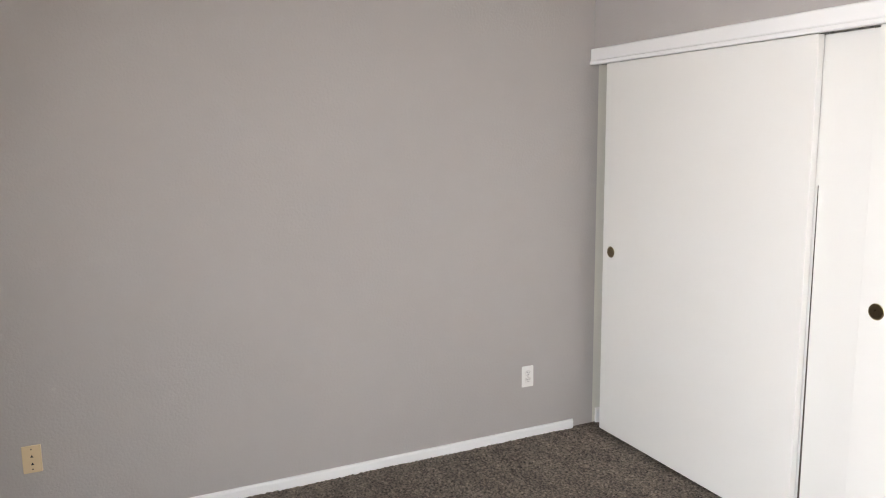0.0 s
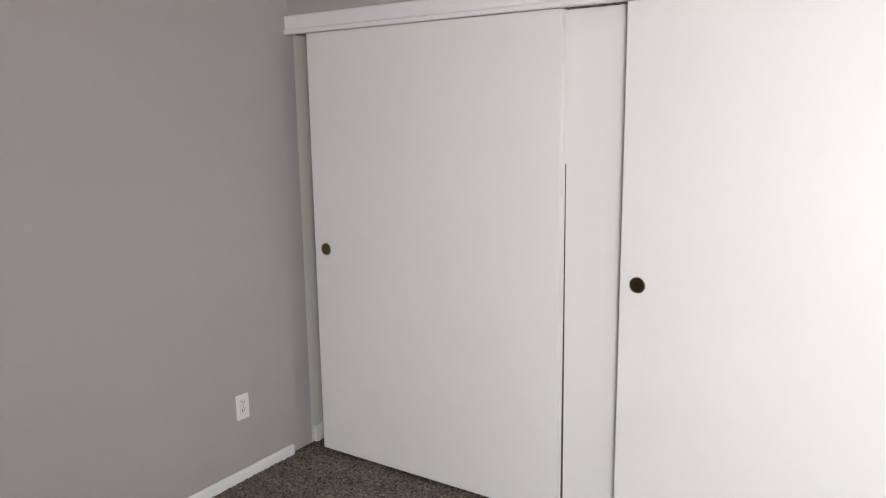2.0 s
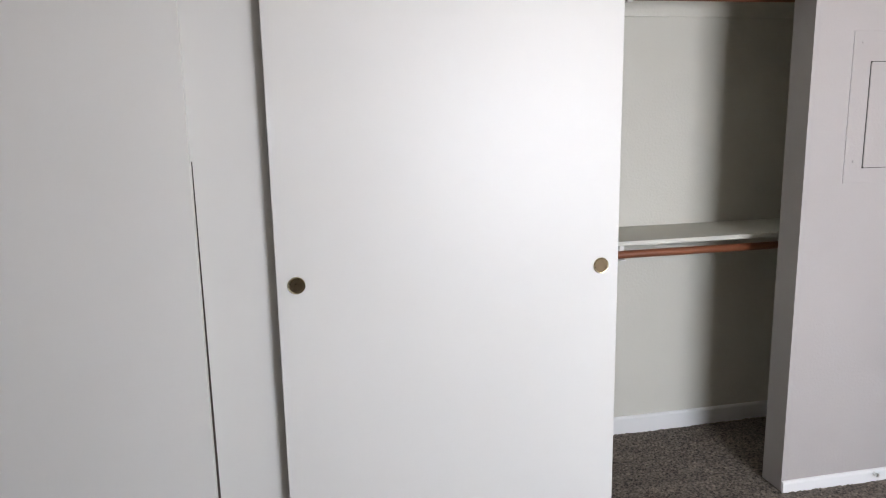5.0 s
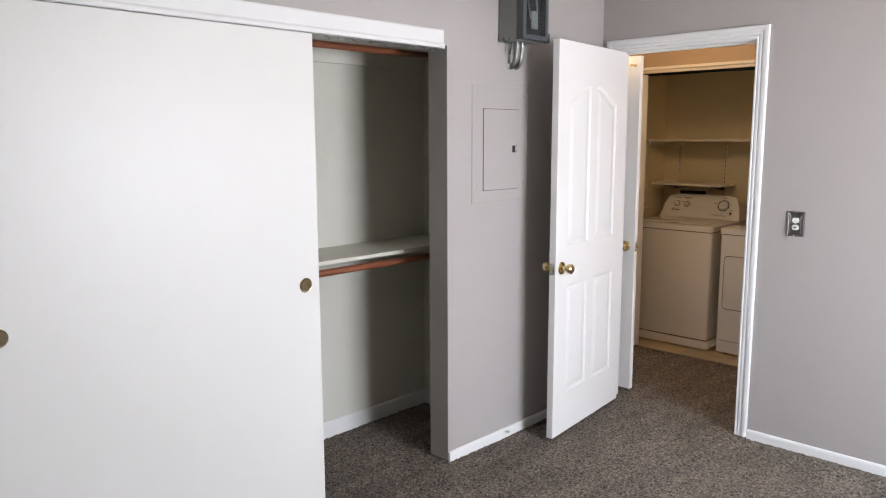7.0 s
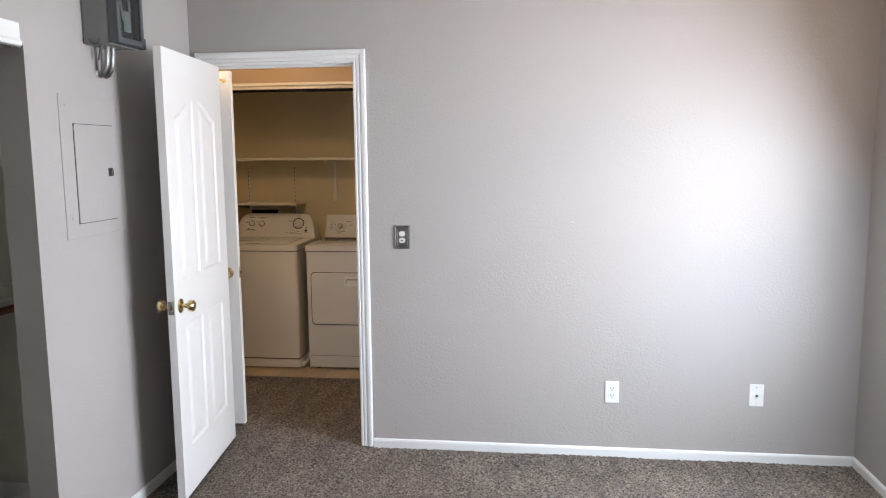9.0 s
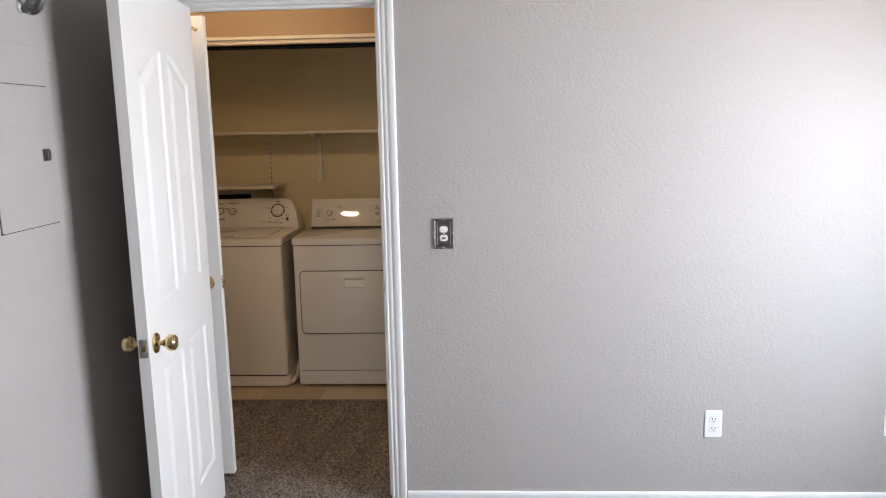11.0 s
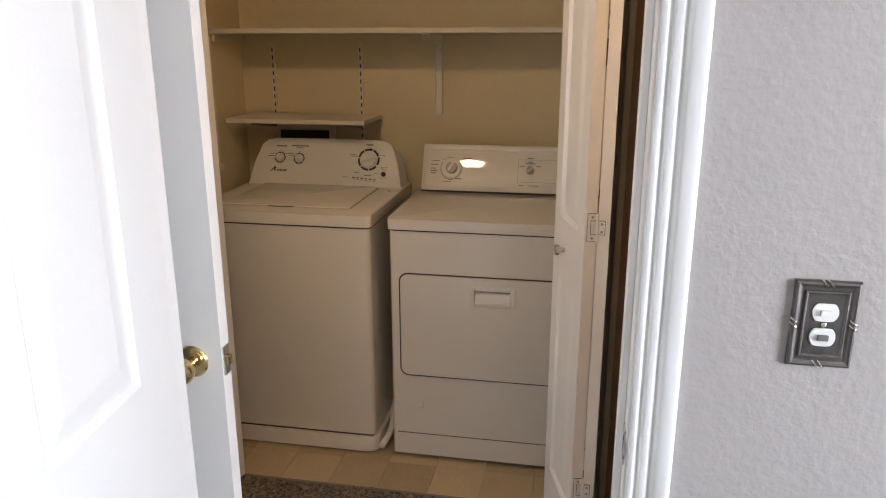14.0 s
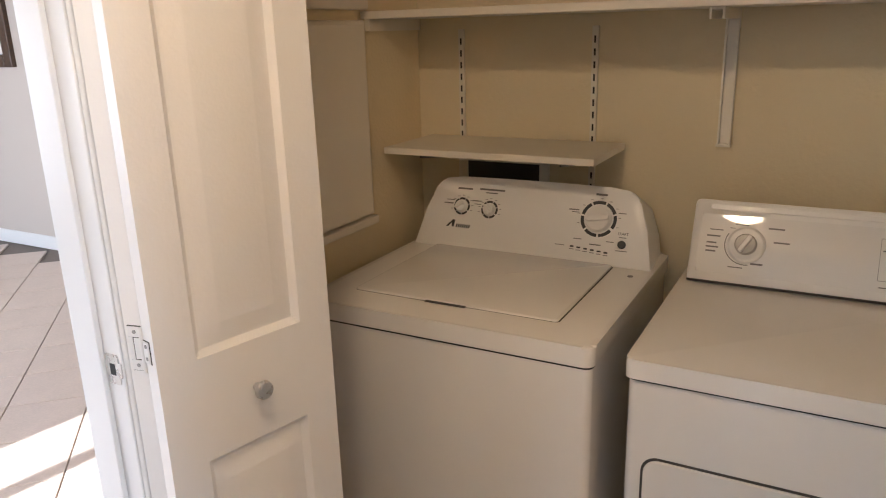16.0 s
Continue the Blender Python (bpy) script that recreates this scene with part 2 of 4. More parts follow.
def rounded(u0, u1, v0, v1, r, seg=6):
    pts = []
    for cu, cv, a0 in ((u1 - r, v1 - r, 0), (u0 + r, v1 - r, 90), (u0 + r, v0 + r, 180), (u1 - r, v0 + r, 270)):
        pts += [(cu + r * math.cos(radians(a0 + 90 * i / seg)), cv + r * math.sin(radians(a0 + 90 * i / seg))) for i in range(seg + 1)]
    return pts


def wall(name, axis, a0, a1, d0, d1, z0, z1, openings, material, label):
    """A wall with through openings (a0, a1, z0, z1), made of its outer faces only. axis: the way it runs."""
    us = sorted({a0, a1, *[u for o in openings for u in o[:2]]})
    vs = sorted({z0, z1, *[v for o in openings for v in o[2:]]})
    us, vs = [u for u in us if a0 <= u <= a1], [v for v in vs if z0 <= v <= z1]
    def full(i, j):
        if not (0 <= i < len(us) - 1 and 0 <= j < len(vs) - 1):
            return False
        u, v = (us[i] + us[i + 1]) / 2, (vs[j] + vs[j + 1]) / 2
        return not any(o[0] < u < o[1] and o[2] < v < o[3] for o in openings)
    bm, seen = bmesh.new(), {}
    def vert(u, v, d):
        key = (round(u, 5), round(v, 5), d)
        if key not in seen:
            seen[key] = bm.verts.new((u, (d0, d1)[d], v) if axis == "x" else ((d0, d1)[d], u, v))
        return seen[key]
    for i in range(len(us) - 1):
        for j in range(len(vs) - 1):
            if not full(i, j):
                continue
            u, U, v, V = us[i], us[i + 1], vs[j], vs[j + 1]
            for d in (0, 1):
                bm.faces.new([vert(u, v, d), vert(U, v, d), vert(U, V, d), vert(u, V, d)])
            for di, dj, p, q in ((-1, 0, (u, v), (u, V)), (1, 0, (U, v), (U, V)), (0, -1, (u, v), (U, v)), (0, 1, (u, V), (U, V))):
                if not full(i + di, j + dj):
                    bm.faces.new([vert(*p, 0), vert(*q, 0), vert(*q, 1), vert(*p, 1)])
    return tagged(part(name, bm, material), label, "wall", kind="structure")


def slab(name, x0, x1, y0, y1, z0, z1, material, label, category):
    return tagged(part(name, one_box(x0, x1, y0, y1, z0, z1), material), label, category, kind="structure")


# ---- large structure: bedroom ----
H = 2.46
EX, SY, CB = 4.85, -3.42, 0.68           # door wall, window wall, closet's back wall
wall("wall_west", "y", SY - 0.12, 0.03, -0.12, 0.0, 0, H, [], WALL, "warm taupe painted bedroom wall with light orange-peel texture")
wall("wall_north", "x", 0.0, EX, 0.0, 0.12, 0, H, [(-1, 3.548, -1, 1.985)], WALL, "taupe painted wall around the wide closet opening")
wall("wall_east", "y", SY - 0.12, 0.74, EX, EX + 0.12, 0, H, [(-0.897, -0.067, -1, 2.066)], WALL, "taupe painted wall with the bedroom doorway in it")
wall("wall_south", "x", 0.0, EX, SY - 0.12, SY, 0, H, [WIN], WALL, "taupe painted wall with the bedroom window in it")
wall("closet_wall_left", "y", 0.03, CB, -0.12, 0.0, 0, H, [], CLOSETWHITE, "white painted side wall inside the closet")
wall("closet_wall_back", "x", -0.12, 4.18, CB, CB + 0.1, 0, H, [], CLOSETWHITE, "white textured back wall inside the closet")
wall("closet_wall_right", "y", 0.12, CB, 4.06, 4.18, 0, H, [], CLOSETWHITE, "white painted side wall inside the closet")
slab("ceiling", -0.12, 4.97, SY - 0.12, CB + 0.1, H, H + 0.1, CEIL, "off-white textured bedroom ceiling", "ceiling")

# hall and laundry closet
LX, LB, LL, LR = 5.93, 6.985, 0.70, -0.96   # laundry front wall, back wall, side walls
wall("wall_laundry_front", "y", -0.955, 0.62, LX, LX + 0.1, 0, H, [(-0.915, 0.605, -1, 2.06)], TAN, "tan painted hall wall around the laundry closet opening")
wall("wall_laundry_back", "y", -1.06, LL + 0.1, LB, LB + 0.1, 0, H, [], CREAM, "cream painted back wall of the laundry closet")
wall("wall_laundry_left", "x", LX + 0.1, LB, LL, LL + 0.06, 0, H, [], CREAM, "cream painted side wall of the laundry closet")
wall("wall_laundry_right", "x", LX + 0.1, LB, -1.06, LR, 0, H, [], CREAM, "cream painted side wall of the laundry closet")
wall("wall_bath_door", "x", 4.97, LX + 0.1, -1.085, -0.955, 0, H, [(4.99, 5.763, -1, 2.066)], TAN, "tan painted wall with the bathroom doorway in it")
wall("wall_bath_south", "x", 4.97, 7.085, -2.9, -2.8, 0, H, [], CREAM, "cream painted wall closing the bathroom")
wall("wall_bath_east", "y", -2.8, -1.06, 6.985, 7.085, 0, H, [], CREAM, "cream painted wall behind the vanity")
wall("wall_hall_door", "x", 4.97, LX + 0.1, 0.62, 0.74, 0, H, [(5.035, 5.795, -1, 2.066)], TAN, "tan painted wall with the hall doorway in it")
slab("ceiling_hall", 4.97, LB + 0.1, -2.9, 0.74, H, H + 0.1, CEIL, "off-white hall ceiling", "ceiling")

# tiled room beyond the hall door
wall("wall_tiled_room_east", "y", 0.74, 7.2, 8.33, 8.45, 0, H, [(4.83, 6.2, 1.38, 2.2)], PALE, "pale cream wall of the tiled room")
# the second opening is added, out of view, to hold the fill lamp
wall("wall_tiled_room_west", "y", 0.74, 7.2, 4.2, 4.32, 0, H, [(1.12, 2.72, -1, 2.12), (3.6, 5.6, 0.6, 1.75)], PALE, "cream wall with a glazed patio opening and an added, unseen side opening")
wall("wall_tiled_room_north", "x", 4.32, 8.33, 7.08, 7.2, 0, H, [], PALE, "cream wall closing the tiled room")
wall("wall_tiled_room_south", "x", 7.085, 8.33, 0.66, 0.74, 0, H, [], CREAM, "cream wall closing the tiled room")
wall("wall_tiled_room_corner", "x", 4.2, 4.85, 0.66, 0.74, 0, H, [], CREAM, "cream wall closing the tiled room")
slab("ceiling_tiled_room", 4.2, 8.45, 0.74, 7.2, H, H + 0.1, CEIL, "off-white ceiling of the tiled room", "ceiling")
slab("ground", -400, 400, -400, 400, -0.45, -0.15, GROUND, "dry earth ground outside the house", "ground")
slab("floor_slab", -0.12, 8.45, SY - 0.12, 7.2, -0.15, -0.02, GROUT, "concrete floor slab under the rooms", "floor")


def carpet(name, x0, x1, y0, y1, step, label):
    """A pile carpet: a fine sheet of uneven tufts."""
    nx, ny = max(2, int((x1 - x0) / step)), max(2, int((y1 - y0) / step))
    rng = np.random.default_rng(7)
    X, Y = np.meshgrid(np.linspace(x0, x1, nx + 1), np.linspace(y0, y1, ny + 1), indexing="ij")
    Z = rng.uniform(-0.0068, 0.001, X.shape)
    X[1:-1, 1:-1] += rng.uniform(-0.4, 0.4, (nx - 1, ny - 1)) * step
    Y[1:-1, 1:-1] += rng.uniform(-0.4, 0.4, (nx - 1, ny - 1)) * step
    # broad sweeps where the pile leans
    Z += 0.003 * np.sin(X * 5.1 + 1.3 * np.sin(Y * 3.7)) * np.sin(Y * 4.3 + np.sin(X * 2.9)) - 0.003
    co = np.stack([X, Y, Z], -1).reshape(-1, 3)
    i, j = np.meshgrid(np.arange(nx), np.arange(ny), indexing="ij")
    a = (i * (ny + 1) + j).ravel()
    quads = np.stack([a, a + ny + 1, a + ny + 2, a + 1], -1)
    me = bpy.data.meshes.new(name)
    me.vertices.add(len(co)), me.loops.add(quads.size), me.polygons.add(len(quads))
    me.vertices.foreach_set("co", co.ravel())
    me.loops.foreach_set("vertex_index", quads.ravel())
    me.polygons.foreach_set("loop_start", np.arange(0, quads.size, 4))
    me.update(calc_edges=True)
    me.materials.append(CARPET)
    return tagged(new(name, me), label, "carpet", kind="structure")


carpet("floor", 0.0, EX + 0.06, SY, CB, 0.0085, "brown-grey cut-pile carpet with footprints and leaning pile")
carpet("floor_hall", EX + 0.06, 6.03, -1.02, 0.68, 0.0085, "brown-grey cut-pile carpet in the hall")

# ---- trims ----
CASING = [(0, 0), (0, 0.009), (0.004, 0.0115), (0.008, 0.0115), (0.011, 0.008), (0.015, 0.008), (0.018, 0.012), (0.026, 0.013),
          (0.030, 0.010), (0.034, 0.011), (0.039, 0.016), (0.048, 0.0185), (0.056, 0.0185), (0.061, 0.016), (0.063, 0.011), (0.063, 0)]


def rounded_profile(points, n=4):
    """The same profile with its steps eased into curves."""
    out = [points[0], points[1]]
    for k in range(1, len(points) - 2):
        p0, p1, p2, p3 = (np.array(points[i], float) for i in (k - 1, k, k + 1, k + 2))
        for j in range(1, n + 1):
            t = j / n
            out.append(tuple(0.5 * (2 * p1 + (p2 - p0) * t + (2 * p0 - 5 * p1 + 4 * p2 - p3) * t * t + (3 * p1 - p0 - 3 * p2 + p3) * t ** 3)))
    return out + [points[-1]]


CASING = rounded_profile(CASING)


def casing(name, axis, face, way, a0, a1, top, label, material=TRIM):
    """Moulded trim round three sides of a doorway; way: the side of the wall it stands on."""
    bm = bmesh.new()
    rows = []
    for o, p in CASING:
        d = face + way * p
        pts = [(a0 - o, 0.0), (a0 - o, top + o), (a1 + o, top + o), (a1 + o, 0.0)]
        rows.append([bm.verts.new((d, a, z) if axis == "y" else (a, d, z)) for a, z in pts])
    for r, s in zip(rows, rows[1:]):
        for k in range(3):
            bm.faces.new((r[k], r[k + 1], s[k + 1], s[k]))
    ob = part(name, bm, material, smooth=True)
    ob.data.set_sharp_from_angle(angle=radians(40))
    return tagged(ob, label, "door trim", kind="structure")


def jamb(name, axis, a0, a1, d0, d1, top, stop, label, material=TRIM):
    """The lining of a doorway with its stop bead."""
    bm = bmesh.new()
    def put(u0, u1, w0, w1, z0, z1):
        box(bm, *((u0, u1, w0, w1) if axis == "x" else (w0, w1, u0, u1)), z0, z1, bev=0.0015, seg=1)
    put(a0 - 0.018, a0, d0, d1, 0, top + 0.018), put(a1, a1 + 0.018, d0, d1, 0, top + 0.018), put(a0, a1, d0, d1, top, top + 0.018)
    put(a0, a0 + 0.011, stop, stop + 0.035, 0, top), put(a1 - 0.011, a1, stop, stop + 0.035, 0, top), put(a0 + 0.011, a1 - 0.011, stop, stop + 0.035, top - 0.011, top)
    return tagged(part(name, bm, material), label, "door frame", kind="structure")


D0, D1, DT = -0.877, -0.100, 2.047
jamb("door_frame", "y", D0, D1, EX + 0.001, EX + 0.119, DT, EX + 0.04, "white painted door frame of the bedroom doorway")
casing("trim", "y", EX, -1, D0 - 0.004, D1 + 0.004, DT + 0.004, "white moulded casing round the bedroom doorway")
casing("trim", "y", EX + 0.12, 1, D0 - 0.004, D1 + 0.004, DT + 0.004, "white moulded casing on the hall side of the doorway")
HX0, HX1 = 5.03, 5.775
jamb("door_frame", "x", HX0, HX1, 0.621, 0.739, DT, 0.664, "white painted frame of the hall doorway")
jamb("door_frame", "x", 5.008, 5.745, -1.084, -0.956, DT, -1.035, "white painted frame of the bathroom doorway")
casing("trim", "x", -0.955, 1, 5.008 - 0.004, 5.749, DT + 0.004, "white moulded casing round the bathroom doorway")
casing("trim", "x", 0.62, -1, HX0 - 0.004, HX1 + 0.004, DT + 0.004, "white moulded casing round the hall doorway")
casing("trim", "x", 0.74, 1, HX0 - 0.004, HX1 + 0.004, DT + 0.004, "white moulded casing round the hall doorway")


def baseboard(x0, y0, x1, y1, nx, ny, h=0.044, t=0.012, material=TRIM, label="low white painted baseboard along the carpet"):
    """A baseboard from one end to the other, standing off the wall along (nx, ny)."""
    bm = bmesh.new()
    prof = [(0, -0.012), (t, -0.012), (t, h - 0.012), (t * 0.8, h - 0.004), (t * 0.4, h), (0, h)]
    ends = []
    for x, y in ((x0, y0), (x1, y1)):
        ends.append([bm.verts.new((x + nx * o, y + ny * o, z)) for o, z in prof])
    n = len(prof)
    for k in range(n):
        bm.faces.new((ends[0][k], ends[0][(k + 1) % n], ends[1][(k + 1) % n], ends[1][k]))
    bm.faces.new(ends[0]), bm.faces.new(ends[1][::-1])
    return tagged(part("baseboard", bm, material), label, "baseboard", kind="structure")


baseboard(0, -0.105, 0, SY, 1, 0)
baseboard(3.55, 0, EX, 0, 0, -1)
baseboard(EX, -0.948, EX, SY, -1, 0)
baseboard(0, SY, EX - 0.012, SY, 0, 1)
baseboard(0, CB, 4.06, CB, 0, -1, 0.08, label="white baseboard inside the closet")
baseboard(4.06, 0.12, 4.06, CB - 0.012, -1, 0, 0.08, label="white baseboard inside the closet")
baseboard(0, 0.05, 0, CB - 0.012, 1, 0, 0.08, label="white baseboard inside the closet")
baseboard(8.33, 0.8, 8.33, 7.0, -1, 0, 0.09, label="white baseboard above the floor tiles")

# closet head trim: a long board with a stepped lower lip
bm = bmesh.new()
prof = [(0.0, 1.967), (-0.026, 1.967), (-0.029, 1.971), (-0.029, 1.983), (-0.024, 1.987), (-0.022, 1.992), (-0.022, 2.043), (-0.018, 2.048), (0.0, 2.048)]
for x in (0.001, 3.505):
    ring = [bm.verts.new((x, y, z)) for y, z in prof]
    if x > 1:
        for k in range(len(prof)):
            bm.faces.new((first[k], first[(k + 1) % len(prof)], ring[(k + 1) % len(prof)], ring[k]))
        bm.faces.new(ring)
    else:
        first = ring
        bm.faces.new(ring[::-1])
tagged(part("closet_head_trim", bm, TRIM), "white painted head board hiding the sliding door track", "door trim", kind="structure")
bm = bmesh.new()
for y in (0.018, 0.056):
    box(bm, 0.005, 3.54, y - 0.015, y - 0.012, 1.967, 1.9825), box(bm, 0.005, 3.54, y + 0.012, y + 0.015, 1.967, 1.9825)
box(bm, 0.005, 3.54, 0.002, 0.072, 1.9815, 1.9845)
tagged(part("door_track", bm, STEEL), "metal overhead track for the sliding closet doors", "door track", kind="structure")

# bedroom window
win = thing("window_1", pose(0, 0, 0), "white sliding bedroom window letting in daylight", "window", kind="structure")
bm = bmesh.new()
x0, x1, z0, z1 = WIN
for a in ((x0, x0 + 0.045, z0, z1), (x1 - 0.045, x1, z0, z1), (x0 + 0.045, x1 - 0.045, z0, z0 + 0.045), (x0 + 0.045, x1 - 0.045, z1 - 0.045, z1)):
    box(bm, a[0], a[1], SY - 0.115, SY - 0.065, a[2], a[3], bev=0.003)
part("window_frame", bm, TRIM, win)
part("mullion", one_box((x0 + x1) / 2 - 0.02, (x0 + x1) / 2 + 0.02, SY - 0.112, SY - 0.07, z0 + 0.045, z1 - 0.045, bev=0.003), TRIM, win)
part("window_sill", one_box(x0 - 0.04, x1 + 0.04, SY - 0.06, SY + 0.03, z0 - 0.025, z0 - 0.001, bev=0.004), TRIM, win)
for a, b in ((x0 + 0.046, (x0 + x1) / 2 - 0.021), ((x0 + x1) / 2 + 0.021, x1 - 0.046)):
    pane = part("pane", one_box(a, b, SY - 0.094, SY - 0.088, z0 + 0.046, z1 - 0.046), GLASS, win)
    pane.visible_shadow = False

# patio frame of the tiled room
pat = thing("window_2", pose(0, 0, 0), "glazed patio opening with a frame in the tiled room", "window", kind="structure")
for a0, a1 in ((1.12, 1.17), (2.30, 2.37), (2.67, 2.72)):
    part("window_frame", one_box(4.23, 4.29, a0, a1, 0, 2.12, bev=0.003), TRIM, pat)
# bars round the added side opening of the fill lamp
for a in ((3.6, 3.65, 0.6, 1.75), (5.55, 5.6, 0.6, 1.75), (3.65, 5.55, 0.6, 0.65), (3.65, 5.55, 1.70, 1.75)):
    part("window_frame", one_box(4.23, 4.29, a[0], a[1], a[2], a[3], bev=0.003), TRIM, pat)
part("window_head", one_box(4.23, 4.29, 1.17, 2.67, 2.07, 2.12, bev=0.003), TRIM, pat)


# ---- doors ----
def relief(w, h, panels, thick, step=0.007, deep=1.0):
    """A moulded door leaf: raised panels (u0, u1, v0, v1, rise, side) pressed into both faces. Its hinge edge is at u = 0."""
    keys = (0, 0.003, 0.008, 0.011, 0.018, 0.046, 0.050)
    us = {round(float(u), 4) for u in np.linspace(0, w, int(w / step) + 1)} if any(p[4] for p in panels) else {0.0, w}
    vs = {round(float(v), 4) for v in np.linspace(0, h, int(h / step) + 1)} if any(p[4] for p in panels) else {0.0, h}
    for u0, u1, v0, v1, rise, side in panels:
        us |= {round(u0 + k, 4) for k in keys} | {round(u1 - k, 4) for k in keys}
        vs |= {round(v0 + k, 4) for k in keys} | {round(v1 - k, 4) for k in keys}
    us, vs = np.array(sorted(us)), np.array(sorted(vs))
    U, V = np.meshgrid(us, vs, indexing="ij")
    D = np.zeros_like(U)
    for u0, u1, v0, v1, rise, side in panels:
        f = np.clip((U - u0) / (u1 - u0), 0, 1)
        f = f if side > 0 else 1 - f
        top = v1 + rise * np.sin(f * math.pi / 2) ** 1.6
        d = np.minimum(np.minimum(U - u0, u1 - U), np.minimum(V - v0, (top - V) * (0.9 if rise else 1)))
        D = np.maximum(D, np.interp(d, [0, 0.003, 0.008, 0.011, 0.018, 0.046, 0.050], [0, 0.002 * deep, 0.0055 * deep, 0.007 * deep, 0.007 * deep, 0.0015, 0.001]))
    D[0, :] = D[-1, :] = 0
    nu, nv = len(us), len(vs)
    front = np.stack([U, D, V], -1).reshape(-1, 3)
    back = np.stack([U, thick - D, V], -1).reshape(-1, 3)
    i, j = np.meshgrid(np.arange(nu - 1), np.arange(nv - 1), indexing="ij")
    a = (i * nv + j).ravel()
    q = np.stack([a, a + nv, a + nv + 1, a + 1], -1)
    n = nu * nv
    qb = np.stack([a + n, a + n + 1, a + n + nv + 1, a + n + nv], -1)
    rim = [k * nv for k in range(nu)] + [(nu - 1) * nv + k for k in range(1, nv)] + [k * nv + nv - 1 for k in range(nu - 2, -1, -1)] + [k for k in range(nv - 2, 0, -1)]
    rim = np.array(rim)
    nxt = np.roll(rim, -1)
    side = np.stack([nxt, rim, rim + n, nxt + n], -1)
    me = bpy.data.meshes.new("leaf")
    me.from_pydata(np.concatenate([front, back]).tolist(), [], np.concatenate([q, qb, side]).tolist())
    me.polygons.foreach_set("use_smooth", [True] * len(me.polygons))
    me.set_sharp_from_angle(angle=radians(16))
    return me


def leaf_part(me, material, parent):
    if not me.materials:
        me.materials.append(material)
    ob = new("leaf", me)
    ob.parent = parent
    return ob


def knob_set(parent, u, z, thick):
    """Round brass knobs with roses on both faces and the latch plate in the edge."""
    for s, y in ((-1, 0.0), (1, thick)):
        bm = bmesh.new()
        lathe(bm, [(0.032, 0), (0.033, 0.003), (0.030, 0.007), (0.020, 0.010), (0.012, 0.012)], (u, y, z), (0, s, 0))
        rose = part("rose", bm, BRASS, parent, "polished brass rose", True)
        bm = bmesh.new()
        lathe(bm, [(0.011, 0.010), (0.010, 0.024), (0.014, 0.031), (0.022, 0.036), (0.0265, 0.044), (0.0272, 0.052), (0.025, 0.060), (0.018, 0.066), (0.006, 0.068)], (u, y, z), (0, s, 0))
        part("knob", bm, BRASS, parent, "polished round brass knob", True)


four = [(0.115, 0.345, 1.005, 1.74, 0.085, 1), (0.415, 0.645, 1.005, 1.74, 0.085, -1), (0.115, 0.345, 0.22, 0.80, 0, 1), (0.415, 0.645, 0.22, 0.80, 0, 1)]
leaf_me = relief(0.78, 2.03, [(u0 * 1.03, u1 * 1.03, *r) for u0, u1, *r in four], 0.034)
narrow_me = relief(0.732, 2.03, [(u0 * 0.967, u1 * 0.967, *r) for u0, u1, *r in four], 0.035)


def panel_door(name, hinge, turn, label, side, me, w, knob):
    """A four-panel door standing open. Its local x runs from hinge to latch."""
    d = thing(name, pose(hinge[0], hinge[1], 0.014, 0, 0, turn), label, "door", kind="structure")
    leaf_part(me, DOORW, d)
    knob_set(d, w - 0.06, knob, 0.035)
    bm = bmesh.new()
    prism(bm, rounded(0.006, 0.031, knob - 0.03, knob + 0.03, 0.003, 3), lambda u, v, q: Vector((w + q, u - 0.001, v)), -0.001, 0.0022)
    plate = part("latch_plate", bm, STEEL, d, "worn steel latch plate")
    bm = bmesh.new()
    box(bm, w, w + 0.011, 0.011, 0.025, knob - 0.01, knob + 0.011, bev=0.003)
    part("latch_bolt", bm, BRASS, plate)
    for z in (0.20, 1.02, 1.80):
        bm = bmesh.new()
        y = -0.006 if side < 0 else 0.041
        rod(bm, (-0.006, y, z - 0.045), (-0.006, y, z + 0.045), 0.006)
        box(bm, -0.004, 0.03, y - 0.001 * side - 0.001, y - 0.001 * side + 0.001, z - 0.044, z + 0.044)
        part("hinge", bm, BRASS, d, "brass butt hinge", True)
    return d


panel_door("door_1", (4.862, -0.1165), 186.2, "open white four-panel door with arched upper panels and brass knobs", -1, leaf_me, 0.78, 0.898)
panel_door("door_2", (5.042, 0.606), -88.4, "open white panel door folded back beside the hall doorway", -1, narrow_me, 0.732, 0.898)


for d in (bpy.data.objects["door_2"],):
    bm = bmesh.new()
    lathe(bm, [(0.009, 0), (0.009, 0.006), (0.004, 0.008), (0.004, 0.045), (0.008, 0.047), (0.008, 0.055), (0.002, 0.057)], (0.70, 0.0, 1.975), (0, -1, 0), 16)
    part("door_bumper", bm, BRASS, d, "small brass door bumper", True)


def strike(m, label):
    """A strike plate let into a frame; local x runs out of the wood."""
    e = thing("strike_plate", m, label, "strike plate", kind="structure")
    bm = bmesh.new()
    prism(bm, rounded(-0.016, 0.016, -0.029, 0.029, 0.004, 3), lambda u, v, w: Vector((w, u, v)), 0.0, 0.0018)
    part("plate", bm, STEEL, e)
    part("lip", one_box(0.0005, 0.003, 0.014, 0.024, -0.014, 0.014, bev=0.001), STEEL, e)
    part("latch_hole", one_box(0.0005, 0.0022, -0.007, 0.007, -0.011, 0.011), DARK, e)
    for z in (-0.021, 0.021):
        bm = bmesh.new()
